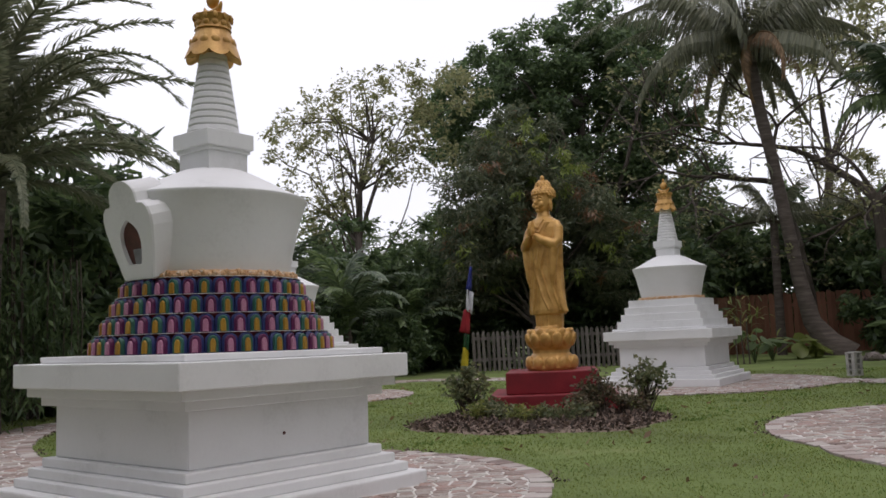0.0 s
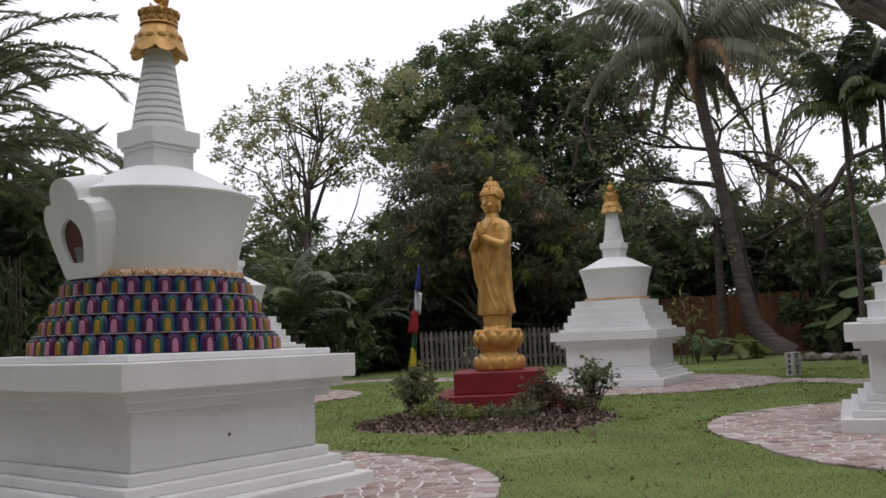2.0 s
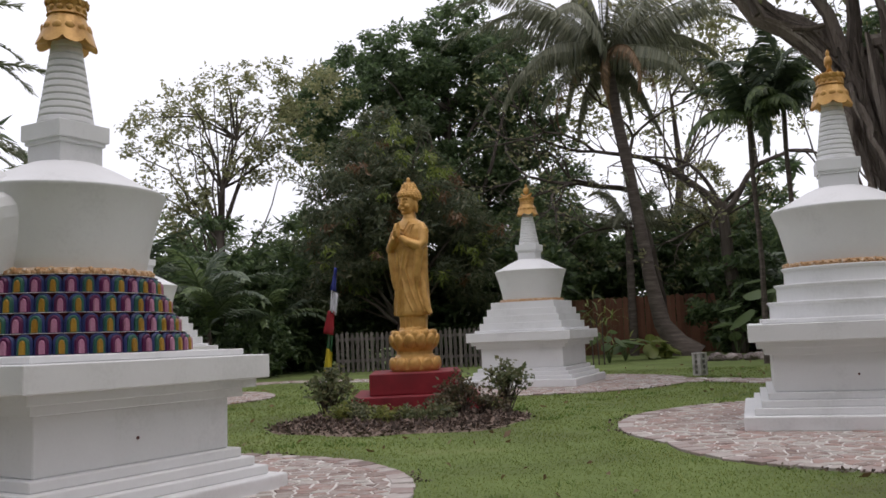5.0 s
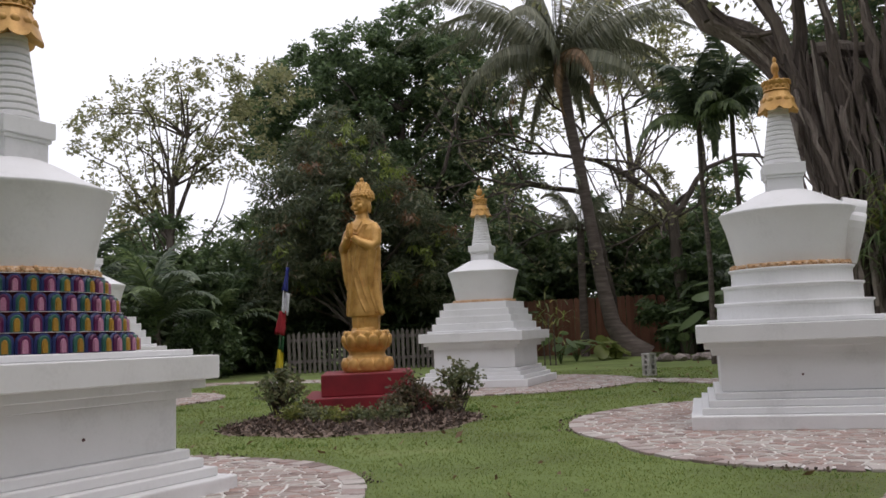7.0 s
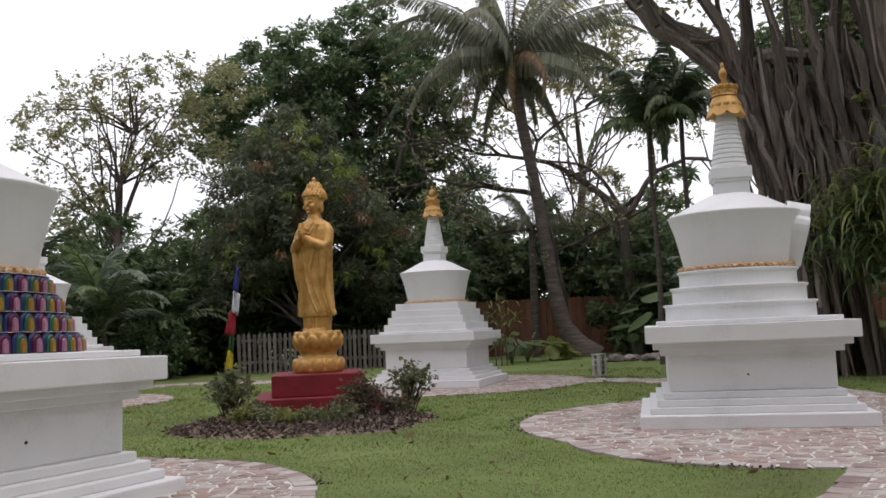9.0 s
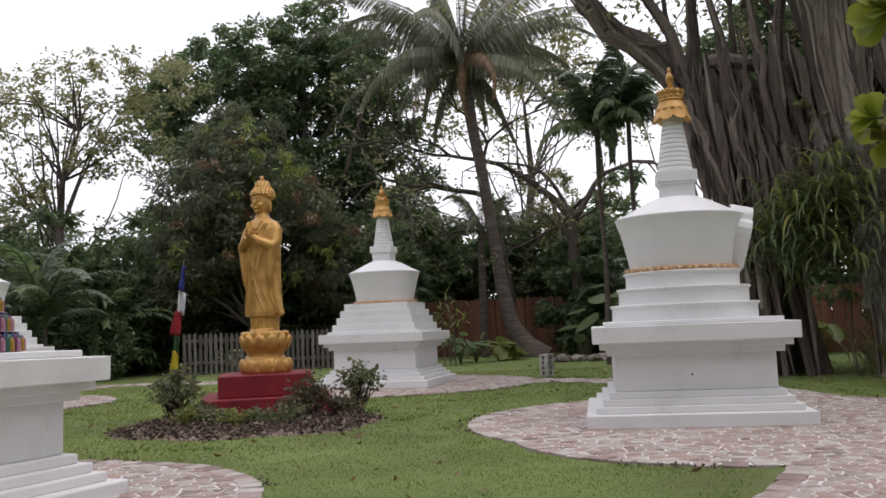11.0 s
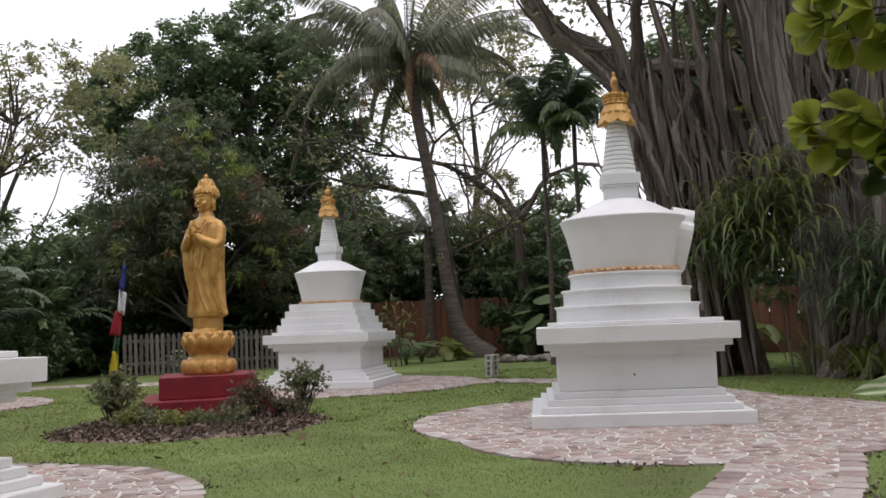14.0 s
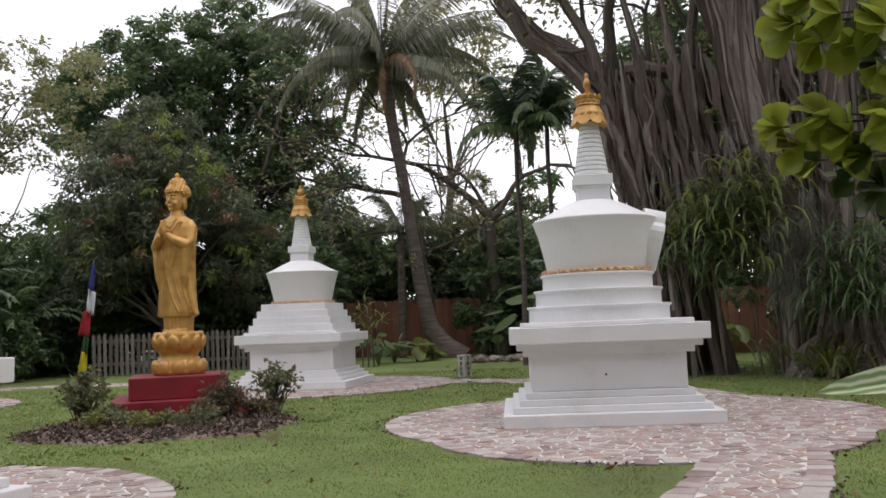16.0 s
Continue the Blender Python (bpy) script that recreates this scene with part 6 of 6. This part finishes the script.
lawn("grass", lawn_points(230000, 3.2, 21.0, -34, 56), 0.024, 0.009, "short mown green grass with sparse worn spots", L_GRASS)
around = np.concatenate([lawn_points(24000, 0.7, 3.2, -34, 56), lawn_points(42000, 0.9, 9.0, 56, 326)])
lawn("grass", around, 0.03, 0.009, "short mown green grass beside the ring path", L_GRASS)
L_TUFT = leafy("tuft_blade", [(0.1, (0.09, 0.15, 0.03)), (0.5, (0.13, 0.22, 0.042)), (0.95, (0.19, 0.28, 0.06))], 0.55, 0.3)
tufts = []
while len(tufts) < 230:
    x, y = gr2.uniform(-6, 10), gr2.uniform(3.2, 19)
    if 0.02 < paved(x, y) and bed(x, y) > 0.05:
        if noise.noise((x * 0.8, y * 0.8, 9.0)) > 0.05 or paved(x, y) < 0.3:
            tufts.append((x, y))
tp = np.repeat(np.array(tufts), 26, 0) + gr2.normal(size=(230 * 26, 2)) * 0.055
lawn("grass_tufts", np.concatenate([tp, np.full((len(tp), 1), -0.012), np.hypot(tp[:, :1], tp[:, 1:2])], 1), 0.04, 0.010, "taller tufts of darker grass along the edges", L_TUFT)
fallen = []
while len(fallen) < 260:
    x, y = gr2.uniform(-4, 12), gr2.uniform(3.2, 21)
    if paved(x, y) > 0.05 and not under_stupa(x, y, 0.05):
        fallen.append((x, y, 0.03))
tagged(new("fallen_leaves", quads("fallen_leaves", leaf_faces(gr2, np.array(fallen), 0.085, 0.035, 0.0, 0.1, 0.5), [L_PALM_DRY])), "few dry yellow leaves scattered on the lawn", "leaves", "", "stuff")

litter = []
while len(litter) < 1500:
    x, y = gr2.uniform(-6, 10), gr2.uniform(3.2, 16)
    g = paved(x, y)
    if -0.01 < g < 0.14 * gr2.uniform() ** 2 + 0.01 and noise.noise((x * 1.1, y * 1.1, 21.0)) > 0.0:
        litter.append((x, y, 0.012))
tagged(new("soil_crumbs", quads("soil_crumbs", leaf_faces(gr2, np.array(litter), 0.028, 0.02, 0.0, 0.15, 0.6), [MULCH])), "brown soil and leaf crumbs along the paving's edge", "soil", "", "stuff")

# ---- paving stones ----
EDGE_STONE = surface("edging_stone", [(0.1, (0.20, 0.15, 0.135)), (0.35, (0.33, 0.25, 0.225)), (0.6, (0.40, 0.34, 0.315)), (0.9, (0.50, 0.46, 0.43))], 6, 55, 0.85, bump=0.5, per_piece=0.7)
pr = random.Random(12)
CELL = 0.118
seeds = {}


def seed_at(i, j):
    if (i, j) not in seeds:
        q = random.Random(i * 7919 + j * 104729 + 5)
        seeds[(i, j)] = ((i + 0.5 + q.uniform(-0.46, 0.46)) * CELL * 1.15, (j + 0.5 + q.uniform(-0.46, 0.46)) * CELL * 0.9)
    return seeds[(i, j)]


def stone(i, j, joint):
    """The cell of one stone: the ground nearer to its seed than to any neighbour's, less half a joint."""
    x, y = seed_at(i, j)
    poly = [(-0.4, -0.4), (0.4, -0.4), (0.4, 0.4), (-0.4, 0.4)]
    for a in range(-2, 3):
        for c in range(-2, 3):
            if a or c:
                u, w = seed_at(i + a, j + c)
                dx, dy = u - x, w - y
                ln = math.hypot(dx, dy)
                if ln > 0.7:
                    continue
                nx, ny, lim = dx / ln, dy / ln, ln / 2 - joint
                res = []
                for k in range(len(poly)):
                    p, q = poly[k], poly[(k + 1) % len(poly)]
                    dp, dq = p[0] * nx + p[1] * ny - lim, q[0] * nx + q[1] * ny - lim
                    if dp <= 0:
                        res.append(p)
                    if (dp < 0 < dq) or (dq < 0 < dp):
                        t = dp / (dp - dq)
                        res.append((p[0] + (q[0] - p[0]) * t, p[1] + (q[1] - p[1]) * t))
                poly = res
                if len(poly) < 3:
                    return None
    return x, y, poly


def stone_solid(poly, h, tilt):
    n = len(poly)
    v = [(x, y, -0.03) for x, y in poly] + [(x, y, h - 0.004 + x * tilt[0] + y * tilt[1]) for x, y in poly] + [(x * 0.93, y * 0.93, h + x * tilt[0] + y * tilt[1]) for x, y in poly]
    f = [(i, (i + 1) % n, n + (i + 1) % n, n + i) for i in range(n)] + [(n + i, n + (i + 1) % n, 2 * n + (i + 1) % n, 2 * n + i) for i in range(n)] + [tuple(range(2 * n, 3 * n))]
    return v, f


laid = []
for i in range(-66, 70):
    for j in range(22, 234):
        x, y = seed_at(i, j)
        if paved(x, y) > -0.165 or under_stupa(x, y, -0.02):
            continue
        got = stone(i, j, pr.uniform(0.006, 0.014))
        if got:
            v, f = stone_solid(got[2], pr.uniform(0.003, 0.008), (pr.uniform(-0.03, 0.03), pr.uniform(-0.03, 0.03)))
            laid.append((x, y, v, f, "flagstone"))
# edging stones along every open edge
edges = []
for cx, cy, r in CIRCLES:
    n = int(2 * math.pi * (r - 0.1) / 0.2)
    edges += [(cx + (r - 0.1) * math.cos(2 * math.pi * k / n), cy + (r - 0.1) * math.sin(2 * math.pi * k / n), 2 * math.pi * k / n) for k in range(n)]
for s in (1, -1):
    left = 0.0
    for k in range(len(LINE)):
        p, q = Vector(LINE[k]), Vector(LINE[(k + 1) % len(LINE)])
        d = (q - p).normalized()
        ln = (q - p).length
        while left < ln:
            c = p + d * left + Vector((d.y, -d.x)) * s * (PATH_W - 0.1)
            edges.append((c.x, c.y, math.atan2(-d.x * s, d.y * s)))
            left += 0.2
        left -= ln
for x, y, a in edges:
    if paved(x, y) < -0.115:
        continue
    w, l = 0.084 + pr.uniform(-0.008, 0.006), 0.088 + pr.uniform(-0.010, 0.004)
    ca, sa = math.cos(a), math.sin(a)
    poly = [(u * ca - q * sa, u * sa + q * ca) for u, q in ((-w, -l), (w + pr.uniform(-0.015, 0.012), -l + pr.uniform(0, 0.008)), (w + pr.uniform(-0.015, 0.012), l), (-w, l - pr.uniform(0, 0.008)))]
    v, f = stone_solid(poly, pr.uniform(0.005, 0.012), (pr.uniform(-0.03, 0.03), pr.uniform(-0.03, 0.03)))
    laid.append((x, y, v, f, "edging_stone"))
# the stones beside the lawn's near corner are pieces of their own, the others one joined surface
laid.sort(key=lambda s: math.hypot(s[0] - 4.2, s[1] - 5.0) if s[0] > 2 else math.hypot(s[0] - 0.4, s[1] - 6.4) + 0.6)
rest, rim = Build(), Build()
for k, (x, y, v, f, kind) in enumerate(laid):
    if k < 300:
        b = Build()
        b.add(v, f)
        part(kind, b.mesh(kind, [EDGE_STONE if kind == "edging_stone" else PAVER]), pavement, "", pose(x, y, 0.009))
    else:
        (rim if kind == "edging_stone" else rest).add([(p[0] + x, p[1] + y, p[2] + 0.009) for p in v], f)
tagged(part("flagstone_field", rest.mesh("flagstone_field", [PAVER]), pavement), "mottled pink, grey and buff flagstones in pale mortar", "", "", "stuff")
tagged(part("edging_row", rim.mesh("edging_row", [EDGE_STONE]), pavement), "squared reddish edging stones", "", "", "stuff")
